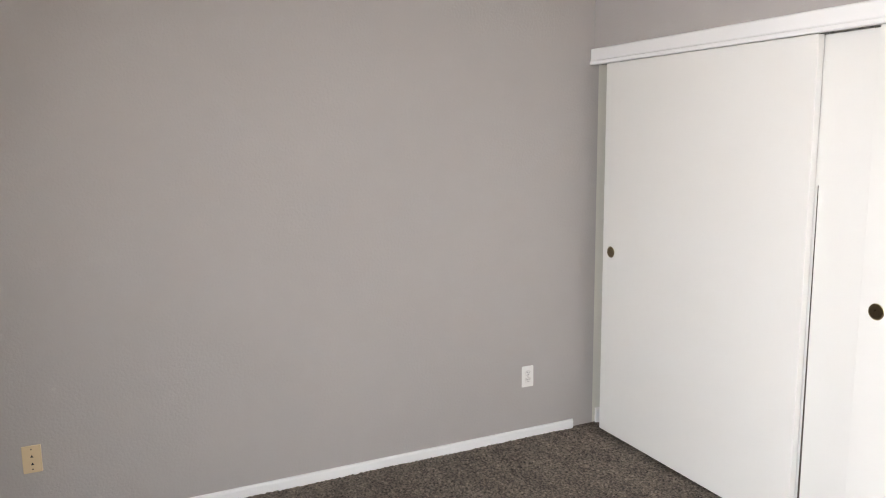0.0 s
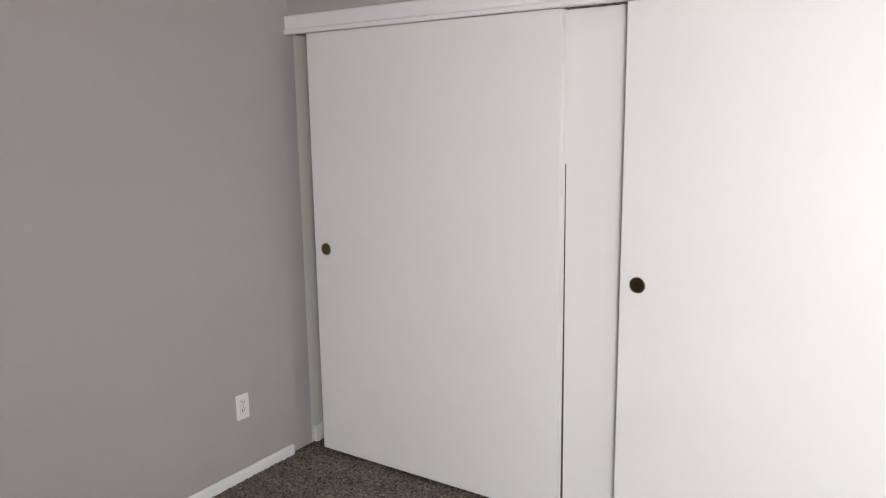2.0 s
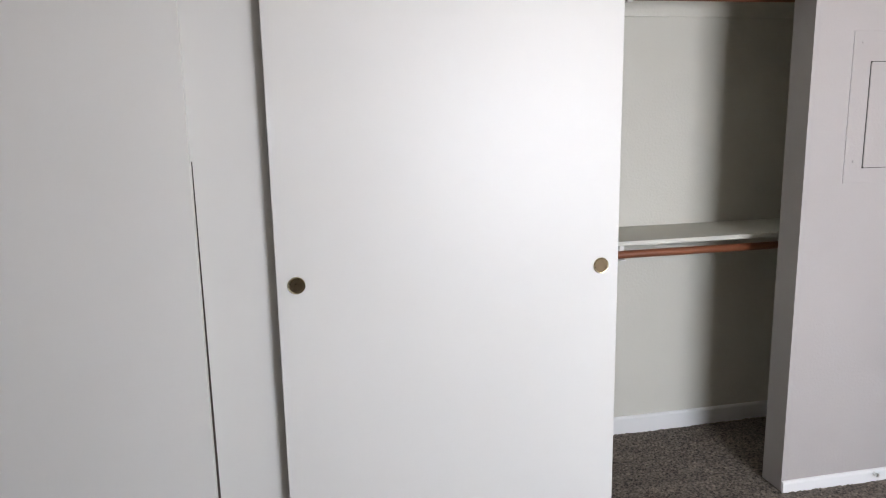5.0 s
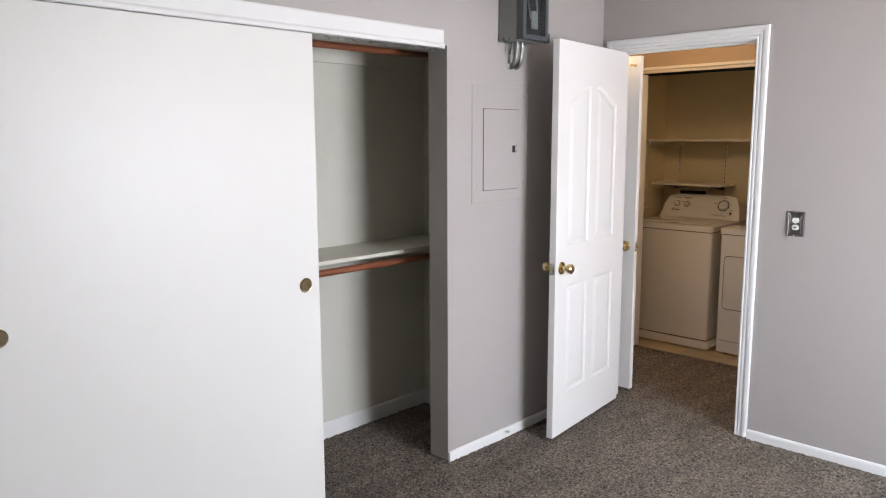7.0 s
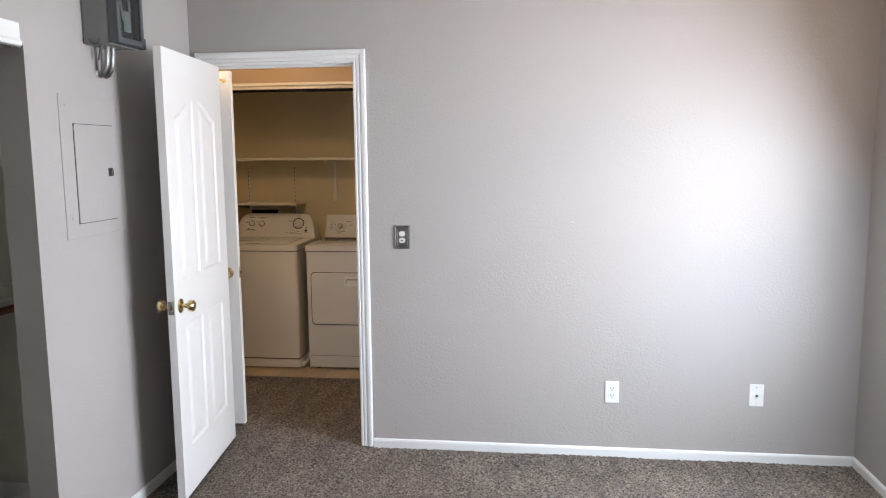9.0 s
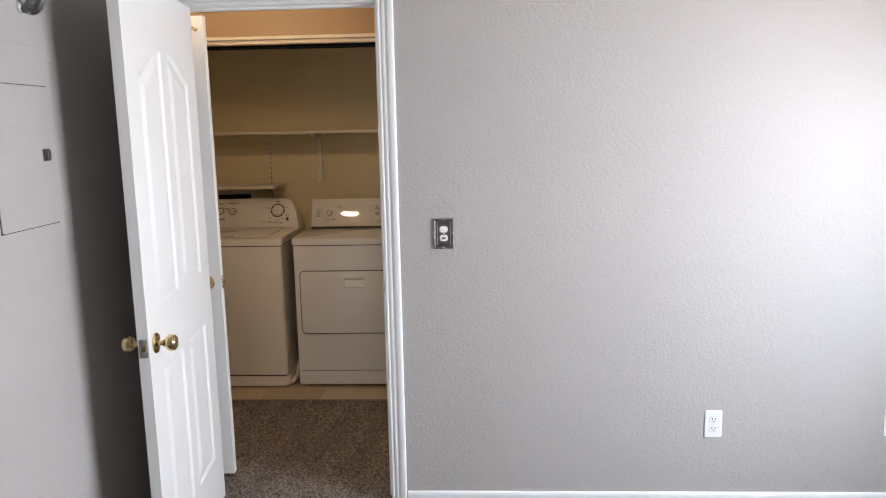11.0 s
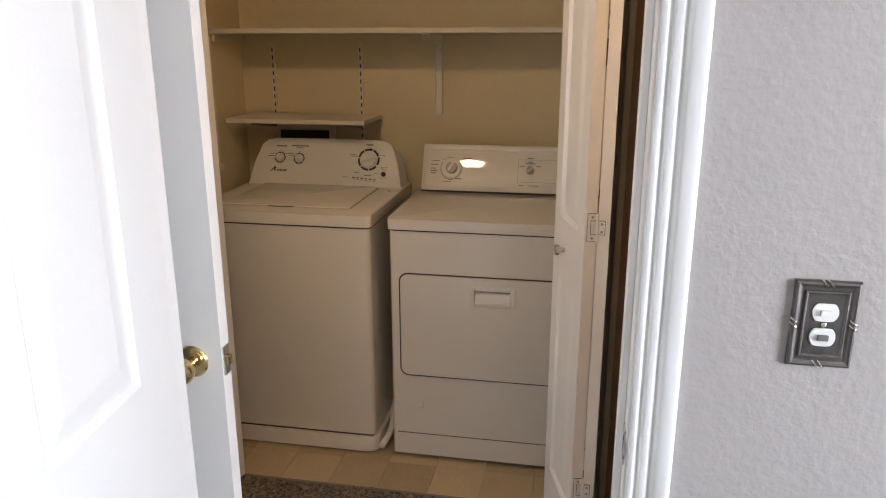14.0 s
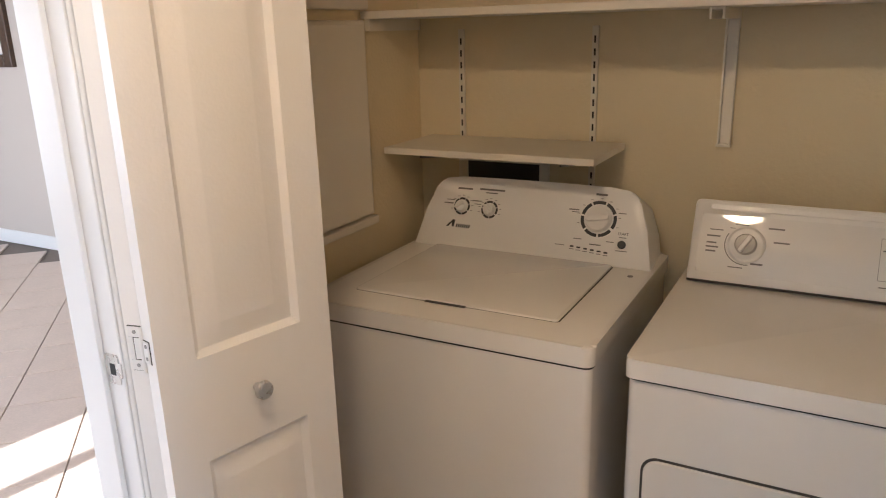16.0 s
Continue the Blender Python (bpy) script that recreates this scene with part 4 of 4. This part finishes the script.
bars(con, at, [(0.128 + 0.018 * k, 0.041 - 0.0015 * k, 0.010, 0.0042) for k in range(6)], BLACKPRINT)
bars(con, at, [(0.095, 0.042, 0.026, 0.002)] + [(0.128 + 0.018 * k, 0.034 - 0.0015 * k, 0.012, 0.0018) for k in range(6)])
# brand mark as a slanted shape
bm = bmesh.new()
prism(bm, [(-0.243, 0.058), (-0.236, 0.058), (-0.226, 0.070), (-0.225, 0.058), (-0.219, 0.058), (-0.217, 0.078), (-0.224, 0.078)], at, -0.0004, 0.0008)
for k in range(7):
    u = -0.213 + 0.0063 * k
    prism(bm, [(u, 0.0575), (u + 0.004, 0.0575), (u + 0.006, 0.067), (u + 0.002, 0.067)], at, -0.0004, 0.0008)
part("brand_mark", bm, BLACKPRINT, con)
c_, s_ = math.cos(lean_w), math.sin(lean_w)
face_m = Matrix((Vector((0, -1, 0)), Vector((s_, 0, c_)), Vector((-c_, 0, s_)))).transposed().to_4x4()
text_part("START", 0.0095, Matrix.Translation(at(0.256, 0.085, 0.0004)) @ face_m, BLACKPRINT, con)

# dryer
d = thing("dryer", pose(6.256, -0.51, -0.006), "white front-loading clothes dryer with a wide pull-down door", "dryer")
cabinet(0.73, 0.66, 0.016, 0.884, d)
for x, y in ((0.05, -0.3), (0.05, 0.3), (0.6, -0.3), (0.6, 0.3)):
    bm = bmesh.new()
    rod(bm, (x, y, 0.0), (x, y, 0.032), 0.02, 16)
    part("foot", bm, DARK, d)
bm = bmesh.new()
prism(bm, rounded(-0.0012, 0.656, -0.366, 0.366, 0.018, 5), lambda u, v, q: Vector((u, v, q)), 0.8820, 0.891)
part("seam", bm, DARK, d)
bm = bmesh.new()
prism(bm, rounded(-0.008, 0.668, -0.37, 0.37, 0.016, 5), lambda u, v, q: Vector((u, v, q)), 0.888, 0.926, bev=0.008)
top = part("top_deck", bm, ENAMEL, d, smooth=True)
front = lambda u, v, o: Vector((-o, -u, v))
bm = bmesh.new()
prism(bm, rounded(-0.332, 0.332, 0.338, 0.731, 0.032, 6), front, -0.001, 0.0012)
part("door_gap", bm, GASKET, d)
outer, hole = rounded(-0.327, 0.327, 0.343, 0.726, 0.028, 6), rounded(-0.062, 0.066, 0.636, 0.684, 0.004, 3)
bm = bmesh.new()
loops = []
for ring, o in ((outer, -0.001), (outer, 0.004), ([(u * 0.995, 0.5345 + (v - 0.5345) * 0.9915) for u, v in outer], 0.007), (hole, 0.007), (hole, 0.0002)):
    loops.append([bm.verts.new(front(u, v, o)) for u, v in ring])
for p, q in ((0, 1), (1, 2), (3, 4)):
    m_ = len(loops[p])
    for k in range(m_):
        bm.faces.new((loops[p][k], loops[p][(k + 1) % m_], loops[q][(k + 1) % m_], loops[q][k]))
rim = [bm.edges.get((l[k], l[(k + 1) % len(l)])) or bm.edges.new((l[k], l[(k + 1) % len(l)])) for l in (loops[2], loops[3]) for k in range(len(l))]
bmesh.ops.triangle_fill(bm, use_beauty=True, use_dissolve=False, edges=rim)
dd = part("door", bm, ENAMEL, d, "wide white dryer door", smooth=True)
bm = bmesh.new()
for a in ((-0.077, -0.060, 0.626, 0.697), (0.064, 0.081, 0.626, 0.697), (-0.060, 0.064, 0.682, 0.697), (-0.060, 0.064, 0.626, 0.638)):
    box(bm, -0.0120, -0.006, -a[1], -a[0], a[2], a[3], bev=0.0025)
hd = part("handle_frame", bm, CONSOLE, dd, smooth=True)
bm = bmesh.new()
prism(bm, [(0.0005, 0.638), (0.0100, 0.638), (0.0095, 0.642), (0.0045, 0.6664), (0.0005, 0.6664)], lambda o, v, u: Vector((-o, -u, v)), -0.059, 0.063)
part("handle_grip", bm, CONSOLE, hd)
bm = bmesh.new()
prism(bm, [(-0.059, 0.6665), (0.063, 0.6665), (0.063, 0.682), (-0.059, 0.682)], front, 0.0003, 0.0040)
part("handle_recess", bm, CONSOLE, hd)
# grey strip paints the shade under the upper bar of the handle frame
bm = bmesh.new()
prism(bm, [(-0.058, 0.675), (0.062, 0.675), (0.063, 0.682), (-0.059, 0.682)], front, 0.0040, 0.0046)
part("handle_shade", bm, KNOBGREY, hd)
part("toe_seam", one_box(-0.0012, 0.0, -0.345, 0.345, 0.103, 0.1055), GASKET, d)
bm = bmesh.new()
box(bm, -0.0025, 0.0, 0.247, 0.249, 0.21, 0.235), box(bm, -0.0025, 0.0, 0.249, 0.265, 0.21, 0.212)
part("corner_mark", bm, ENAMEL, d)
lean_d = 0.405
atd = on_face((0.481, 0.935), lean_d)
bm = bmesh.new()
prism(bm, rounded(-0.355, 0.355, -0.008, 0.190, 0.012, 4), atd, -0.10, 0.0, bev=0.006)
con = part("console", bm, CONSOLE, d, smooth=True)
bm = bmesh.new()
prism(bm, rounded(-0.353, 0.353, -0.008, -0.003, 0.002, 2), atd, -0.02, 0.003)
part("seam", bm, GASKET, con)
# the fascia bulges a little, so that it mirrors the hall lamp as a small spot
bm = bmesh.new()
rows = []
for k in range(13):
    v = 0.016 + 0.139 * k / 12
    inset = 0.003 if k in (0, 12) else 0.0
    out = 0.0022 - (v - 0.09) ** 2 / 3.2
    rows.append([bm.verts.new(atd(u, v, o)) for u, o in ((-0.337, -0.001), (-0.337 + inset, out), (0.337 - inset, out), (0.337, -0.001))])
for r, q in zip(rows, rows[1:]):
    for k in range(3):
        bm.faces.new((r[k], r[k + 1], q[k + 1], q[k]))
part("fascia", bm, FASCIA, con, smooth=True)
bm = bmesh.new()
prism(bm, rounded(-0.32, 0.345, 0.166, 0.180, 0.006, 4), atd, -0.001, 0.003, bev=0.002)
part("top_ridge", bm, CONSOLE, con)
atf = on_face((0.481 - 0.0022 * math.cos(lean_d), 0.935 + 0.0022 * math.sin(lean_d)), lean_d)
bm = bmesh.new()
for a in ((0.035, 0.325, 0.131, 0.1318), (0.035, 0.325, 0.040, 0.0408), (0.035, 0.0358, 0.040, 0.131)):
    prism(bm, [(a[0], a[2]), (a[1], a[2]), (a[1], a[3]), (a[0], a[3])], atf, -0.0004, 0.0005)
part("panel_line", bm, GREYPRINT, con)
bm = bmesh.new()
lathe(bm, [(0.042, 0), (0.041, 0.006), (0.036, 0.010), (0.030, 0.011)], atf(-0.232, 0.088, 0), atf(0, 0, 1) - atf(0, 0, 0), 36)
part("dial_skirt", bm, CONSOLE, con, smooth=True)
atk = on_face((0.481 - 0.011 * math.cos(lean_d), 0.935 + 0.011 * math.sin(lean_d)), lean_d)
dial(con, atk, -0.232, 0.088, 0.0245, lean_d, None, 1.05, KNOBGREY)
dial(con, atf, 0.083, 0.088, 0.016, lean_d, None, 0.75, KNOBGREY)
dial(con, atf, 0.262, 0.088, 0.016, lean_d, None, 0.75, KNOBGREY)
bars(con, atf, [(-0.30, 0.118, 0.03, 0.0022), (-0.305, 0.103, 0.03, 0.0035), (-0.308, 0.087, 0.022, 0.0035), (-0.306, 0.077, 0.028, 0.0035), (-0.308, 0.067, 0.022, 0.0035),
                (-0.172, 0.131, 0.034, 0.0035), (-0.158, 0.10, 0.034, 0.0035), (-0.205, 0.046, 0.026, 0.004), (-0.25, 0.034, 0.032, 0.0022), (-0.245, 0.134, 0.03, 0.0015), (-0.265, 0.125, 0.012, 0.0015),
                (0.083, 0.138, 0.022, 0.0035), (0.083, 0.1225, 0.020, 0.003), (0.083, 0.116, 0.042, 0.003), (0.05, 0.105, 0.02, 0.003), (0.115, 0.105, 0.018, 0.003), (0.262, 0.142, 0.05, 0.003),
                (0.262, 0.12, 0.042, 0.003), (0.235, 0.108, 0.025, 0.003), (0.05, 0.026, 0.022, 0.0022), (0.10, 0.026, 0.04, 0.0022)])
bm = bmesh.new()
pts = [(-0.232 + 0.0475 * math.cos(t), 0.088 + 0.0475 * math.sin(t)) for t in np.linspace(2.6, 4.9, 14)] + [(-0.232 + 0.0455 * math.cos(t), 0.088 + 0.0455 * math.sin(t)) for t in np.linspace(4.9, 2.6, 14)]
prism(bm, pts, atf, -0.0004, 0.0007)
part("arc_print", bm, GREYPRINT, con)
bars(con, atf, [(0.245, 0.028, 0.034, 0.0075)], BLACKPRINT)
bm = bmesh.new()
prism(bm, [(0.40, -0.338), (0.405, -0.338), (0.405, -0.16), (0.40, -0.16)], lambda u, v, q: Vector((u, v, q)), 0.9258, 0.9266)
part("deck_print", bm, GREYPRINT, top)

# drain hose beside the washer
bm = bmesh.new()
pts = [Vector((6.27 + 0.02 * k, -0.095 - 0.012 * math.sin(k * 0.35), 0.02 + 0.004 * k)) for k in range(30)]
for a, b in zip(pts, pts[1:]):
    rod(bm, a, b, 0.012, 10)
tagged(part("drain_hose", bm, PLASTIC, smooth=True), "white drain hose lying between washer and dryer", "hose")

# wall shelf with its bracket, small shelf on slotted standards
s = thing("wall_shelf", pose(0, 0, 1.556), "long cream painted shelf above the washer and dryer", "shelf")
part("board", one_box(6.685, LB - 0.002, LR + 0.002, LL - 0.002, -0.019, 0.0, bev=0.0015), SHELFW, s)
bm = bmesh.new()
for y in (-0.200, -0.173):
    box(bm, LB - 0.022, LB - 0.001, y, y + 0.005, -0.345, -0.0195, bev=0.001)
    box(bm, 6.72, LB - 0.022, y, y + 0.005, -0.044, -0.0195, bev=0.001)
box(bm, LB - 0.007, LB - 0.001, -0.195, -0.173, -0.345, -0.0195)
box(bm, 6.72, LB - 0.022, -0.195, -0.173, -0.025, -0.0195)
box(bm, LB - 0.024, LB - 0.001, -0.202, -0.166, -0.352, -0.345, bev=0.002)
part("bracket", bm, BRACKET, s, "painted steel bracket")
part("cleat", one_box(6.7, LB - 0.02, LL - 0.02, LL - 0.003, -0.05, -0.0195, bev=0.001), SHELFW, s)

s = thing("small_shelf", pose(0, 0, 1.202), "small cream shelf on slotted wall standards above the washer", "shelf")
part("board", one_box(6.70, LB - 0.012, 0.065, 0.655, -0.018, 0.0, bev=0.0015), SHELFW, s)
for y in (0.552, 0.156):
    bm = bmesh.new()
    box(bm, LB - 0.011, LB - 0.001, y - 0.0085, y + 0.0085, -0.25, 0.303, bev=0.001)
    st = part("standard", bm, SHELFW, s, "slotted wall standard")
    for k in range(16):
        part("slot", one_box(LB - 0.0122, LB - 0.0108, y - 0.0024, y + 0.0024, -0.235 + 0.033 * k, -0.217 + 0.033 * k), DARK, st)
    bm = bmesh.new()
    prism(bm, [(6.72, -0.019), (LB - 0.012, -0.019), (LB - 0.012, -0.062), (6.72, -0.028)], lambda u, v, q: Vector((u, q, v)), y - 0.002, y + 0.002)
    part("bracket_arm", bm, GREYPRINT, s)

hb = thing("hookup_box", pose(0, 0, 0), "recessed dark washer hookup box in the wall", "utility box")
bm = bmesh.new()
for a in ((0.28, 0.565, 1.128, 1.155), (0.28, 0.565, 0.93, 0.955), (0.28, 0.308, 0.955, 1.128), (0.537, 0.565, 0.955, 1.128)):
    box(bm, LB - 0.014, LB - 0.001, a[0], a[1], a[2], a[3], bev=0.002)
part("frame", bm, SHELFW, hb)
part("recess", one_box(LB - 0.006, LB - 0.0015, 0.308, 0.537, 0.955, 1.128), DARK, hb)

pn = thing("access_panel", pose(0, 0, 0), "cream painted raised panel on the laundry side wall", "access panel")
bm = bmesh.new()
prism(bm, [(6.06, 1.02), (6.668, 1.02), (6.668, 1.535), (6.06, 1.535)], lambda u, v, q: Vector((u, LL - q, v)), 0.0, 0.030, bev=0.012)
part("board", bm, SHELFW, pn)
part("lower_ledge", one_box(6.06, 6.675, LL - 0.036, LL - 0.001, 0.995, 1.018, bev=0.004), SHELFW, pn)
part("upper_ledge", one_box(6.06, 6.675, LL - 0.036, LL - 0.001, 1.560, 1.60, bev=0.004), SHELFW, pn)

bm = bmesh.new()
rod(bm, (6.39, LL - 0.004, 2.048), (6.39, -0.164, 2.048), 0.0105, 18)
rod(bm, (6.39, -0.150, 2.048), (6.39, LR + 0.004, 2.048), 0.0135, 18)
for y in (LL - 0.008, LR + 0.008):
    rod(bm, (6.39, y - 0.006, 2.048), (6.39, y + 0.006, 2.048), 0.02, 18)
tagged(part("tension_rod", bm, BLACKROD, smooth=True), "black telescoping tension rod across the laundry closet", "closet rod")

bm = bmesh.new()
box(bm, LX + 0.03, LX + 0.07, -0.895, 0.585, 2.036, 2.0405), box(bm, LX + 0.03, LX + 0.034, -0.895, 0.585, 2.022, 2.036), box(bm, LX + 0.066, LX + 0.07, -0.895, 0.585, 2.022, 2.036)
tagged(part("bifold_track", bm, SHELFW), "cream painted track for the folding laundry doors", "door track", kind="structure")
jamb("laundry_frame", "y", -0.897, 0.587, LX + 0.001, LX + 0.099, 2.042, LX + 0.075, "cream painted lining of the laundry opening", SHELFW)

# folding doors
fold_me = relief(0.33, 1.995, [(0.064, 0.264, 1.005, 1.86, 0, 1), (0.064, 0.264, 0.17, 0.825, 0, 1)], 0.030, 0.0065, 1.35)


def bifold(pivot, knee, joint, free, sign, label):
    """Two leaves: one from the pivot to the joint, one from the joint to the track."""
    d = thing("bifold_door", pose(0, 0, 0.018), label, "folding door", "folding laundry doors")
    def leaf(a, b, off):
        ob = leaf_part(fold_me, DOORW, d)
        ang = math.degrees(math.atan2(b[1] - a[1], b[0] - a[0]))
        ob.matrix_local = pose(a[0], a[1], 0, 0, 0, ang) @ Matrix.Translation((0, off, 0))
        return ob
    leaf(pivot, knee, -0.015)
    front_leaf = leaf(joint, free, -0.030 if sign > 0 else 0.0)
    ax = (Vector(free) - Vector(joint)).normalized()
    nrm = Vector((-ax.y, ax.x)) * -sign
    base = Vector((joint[0], joint[1]))
    k = base + ax * (0.165 if sign > 0 else 0.20) + nrm * 0.030
    bm = bmesh.new()
    lathe(bm, [(0.007, 0), (0.0065, 0.010), (0.013, 0.014), (0.0165, 0.020), (0.015, 0.027), (0.006, 0.029)], (k.x, k.y, 0.92), (nrm.x, nrm.y, 0), 20)
    part("knob", bm, STEEL, d, "small round satin knob", True)
    # non-mortise hinges across the two leaf edges: a tall plate on one leaf, a short one on the other
    pv, kn = Vector(pivot), Vector(knee)
    pd = (kn - pv).normalized()
    py = Vector((-pd.y, pd.x)) * (1 if pd.x > 0 else -1)
    fy = Vector((-ax.y, ax.x)) * (1 if ax.x > 0 else -1)
    pivot_edge = (pv + pd * 0.3305 - py * 0.015 * sign, pd, py)
    front_edge = (base.copy(), -ax, fy)
    tall_on, short_on = (pivot_edge, front_edge) if sign > 0 else (front_edge, pivot_edge)
    for z in (0.27, 1.035, 1.78):
        def plate(bm, edge, u0, u1, z0, z1, o0, o1, bev=0.0):
            """A small plate on a leaf's edge: u across the edge, o outwards."""
            o, out, along = edge
            n0 = len(bm.verts)
            box(bm, o0, o1, u0, u1, z0, z1, bev=bev)
            bm.verts.ensure_lookup_table()
            for v in bm.verts[n0:]:
                p = o + out * v.co.x + along * v.co.y
                v.co = Vector((p.x, p.y, z + v.co.z))
        bm = bmesh.new()
        plate(bm, tall_on, 0.0015, 0.0235, -0.036, -0.019, 0.0008, 0.0026, 0.0006)
        plate(bm, tall_on, 0.0015, 0.0235, 0.019, 0.036, 0.0008, 0.0026, 0.0006)
        plate(bm, tall_on, 0.0165, 0.0235, -0.019, 0.019, 0.0008, 0.0026, 0.0006)
        plate(bm, tall_on, 0.0015, 0.0150, -0.0175, 0.0175, 0.0008, 0.0022, 0.0006)
        plate(bm, short_on, -0.0175, -0.0015, -0.0175, 0.0175, 0.0008, 0.0026, 0.0006)
        h = part("hinge", bm, TRIM, d, "white painted leaf hinge")
        bm = bmesh.new()
        plate(bm, tall_on, 0.0005, 0.0245, -0.0372, 0.0372, 0.0, 0.0009)
        plate(bm, short_on, -0.0187, -0.0005, -0.0187, 0.0187, 0.0, 0.0009)
        part("hinge_recess", bm, GASKET, h)
        bm = bmesh.new()
        c = (tall_on[0] + tall_on[1] * 0.003 + short_on[0] + short_on[1] * 0.003) * 0.5
        rod(bm, (c.x, c.y, z - 0.037), (c.x, c.y, z + 0.037), 0.0034, 10)
        part("hinge_pin", bm, TRIM, h)
        for edge, u, w in ((tall_on, 0.012, 0.0275), (tall_on, 0.012, -0.0275), (short_on, -0.010, 0.010), (short_on, -0.010, -0.010)):
            o, out, along = edge
            c = o + out * 0.0024 + along * u
            bm = bmesh.new()
            rod(bm, (c.x, c.y, z + w), (c.x + out.x * 0.001, c.y + out.y * 0.001, z + w), 0.0032, 10)
            part("screw", bm, CONDUIT, h)
    if sign < 0:
        label = part("warning_sticker", one_box(5.738, 5.740, -0.8485, -0.8395, 1.50, 1.58), PLASTIC, d, "white sticker with a red band in the leaf gap")
        part("red_band", one_box(5.737, 5.7398, -0.8487, -0.8393, 1.435, 1.499), REDPRINT, label)
        for z in (1.52, 1.55):
            part("print", one_box(5.7372, 5.7379, -0.847, -0.841, z, z + 0.012), BLACKPRINT, label)
    return d


REDPRINT = mat("red_print", (0.45, 0.03, 0.03), 0.4, vary=0.05, scale=20)
bifold((6.014, 0.540), (5.692, 0.467), (5.690, 0.445), (6.009, 0.367), 1, "folded white two-leaf laundry door beside the washer")
bifold((6.041, -0.872), (5.712, -0.8565), (5.713, -0.838), (6.029, -0.752), -1, "folded white two-leaf laundry door beside the dryer")

# hall lamp: a bowl on a short stem
lamp = thing("ceiling_light", pose(5.24, -0.07, H), "semi-flush ceiling light with a warm glass bowl", "ceiling light")
bm = bmesh.new()
lathe(bm, [(0.065, 0), (0.065, -0.014), (0.03, -0.026), (0.009, -0.03), (0.009, -0.165), (0.06, -0.175), (0.088, -0.185), (0.088, -0.198)], (0, 0, 0), (0, 0, 1), 32)
part("base", bm, BRASS, lamp, smooth=True)
bm = bmesh.new()
lathe(bm, [(0.085, -0.196), (0.082, -0.215), (0.066, -0.242), (0.035, -0.262), (0.0, -0.268)], (0, 0, 0), (0, 0, 1), 32)
part("bowl", bm, LAMPGLASS, lamp, "glowing warm glass bowl", True)

wl = thing("wall_light", pose(4.972, -1.52, 1.90), "brass bathroom wall light with an amber glowing globe", "wall light")
bm = bmesh.new()
lathe(bm, [(0.05, 0), (0.05, 0.012), (0.02, 0.02), (0.015, 0.05)], (0, 0, 0), (1, 0, 0), 24)
part("base", bm, BRASS, wl, smooth=True)
bm = bmesh.new()
bmesh.ops.create_uvsphere(bm, u_segments=20, v_segments=12, radius=0.055, matrix=Matrix.Translation((0.10, 0, 0)))
part("globe", bm, BULB, wl, "glowing amber globe", True)

# ---- bathroom ----
slab("floor_bath", 4.97, 6.985, -2.8, -1.02, -0.02, -0.004, VINYL, "beige vinyl bathroom floor", "floor")
v = thing("bathroom_vanity", pose(6.42, -1.72, 0), "orange-brown wooden bathroom vanity with drawers", "vanity")
part("carcass", one_box(0.02, 0.56, -0.56, 0.56, 0.0, 0.79, bev=0.002), VANITY, v)
for k in range(3):
    for y0 in (-0.55, -0.18, 0.19):
        dr = part("drawer", one_box(0.0, 0.019, y0, y0 + 0.36, 0.10 + 0.225 * k, 0.315 + 0.225 * k, bev=0.004), VANITY, v)
        bm = bmesh.new()
        lathe(bm, [(0.006, 0), (0.006, 0.01), (0.014, 0.018), (0.010, 0.026)], (0.0, y0 + 0.18, 0.21 + 0.225 * k), (-1, 0, 0), 16)
        part("drawer_knob", bm, BRASS, dr, smooth=True)
part("countertop", one_box(-0.02, 0.563, -0.58, 0.58, 0.791, 0.825, bev=0.005), PLASTIC, v, "pale countertop")

# ---- tiled room ----
fr = thing("window_3", pose(0, 0, 0), "dark wooden window frame in the tiled room wall", "window", kind="structure")
for a in ((4.77, 4.86, 1.33, 2.24), (6.17, 6.26, 1.33, 2.24), (4.86, 6.17, 1.33, 1.42), (4.86, 6.17, 2.15, 2.24)):
    part("frame_bar", one_box(8.295, 8.40, a[0], a[1], a[2], a[3], bev=0.008), DARKWOOD, fr)

ft = thing("floor_tiles", pose(0, 0, 0), "pale ceramic floor tiles laid diagonally with dark grout", "floor", kind="structure")
tm = None
S = 0.333
for i in range(-2, 34):
    for j in range(-12, 14):
        cx = 6.383 + 0.7071 * (S * i - S * j) - 7 * 0.7071 * S * 1.0
        cy = 2.127 + 0.7071 * (S * i + S * j) - 7 * 0.7071 * S * 1.0
        if not (4.55 < cx < 8.1 and 1.02 < cy < 6.4):
            continue
        if tm is None:
            ob = part("tile", one_box(-S / 2 + 0.0025, S / 2 - 0.0025, -S / 2 + 0.0025, S / 2 - 0.0025, -0.018, -0.004, bev=0.0015, seg=1), TILE, ft)
            tm = ob.data
        else:
            ob = new("tile", tm)
            ob.parent = ft
        ob.matrix_local = pose(cx, cy, 0, 0, 0, 45)
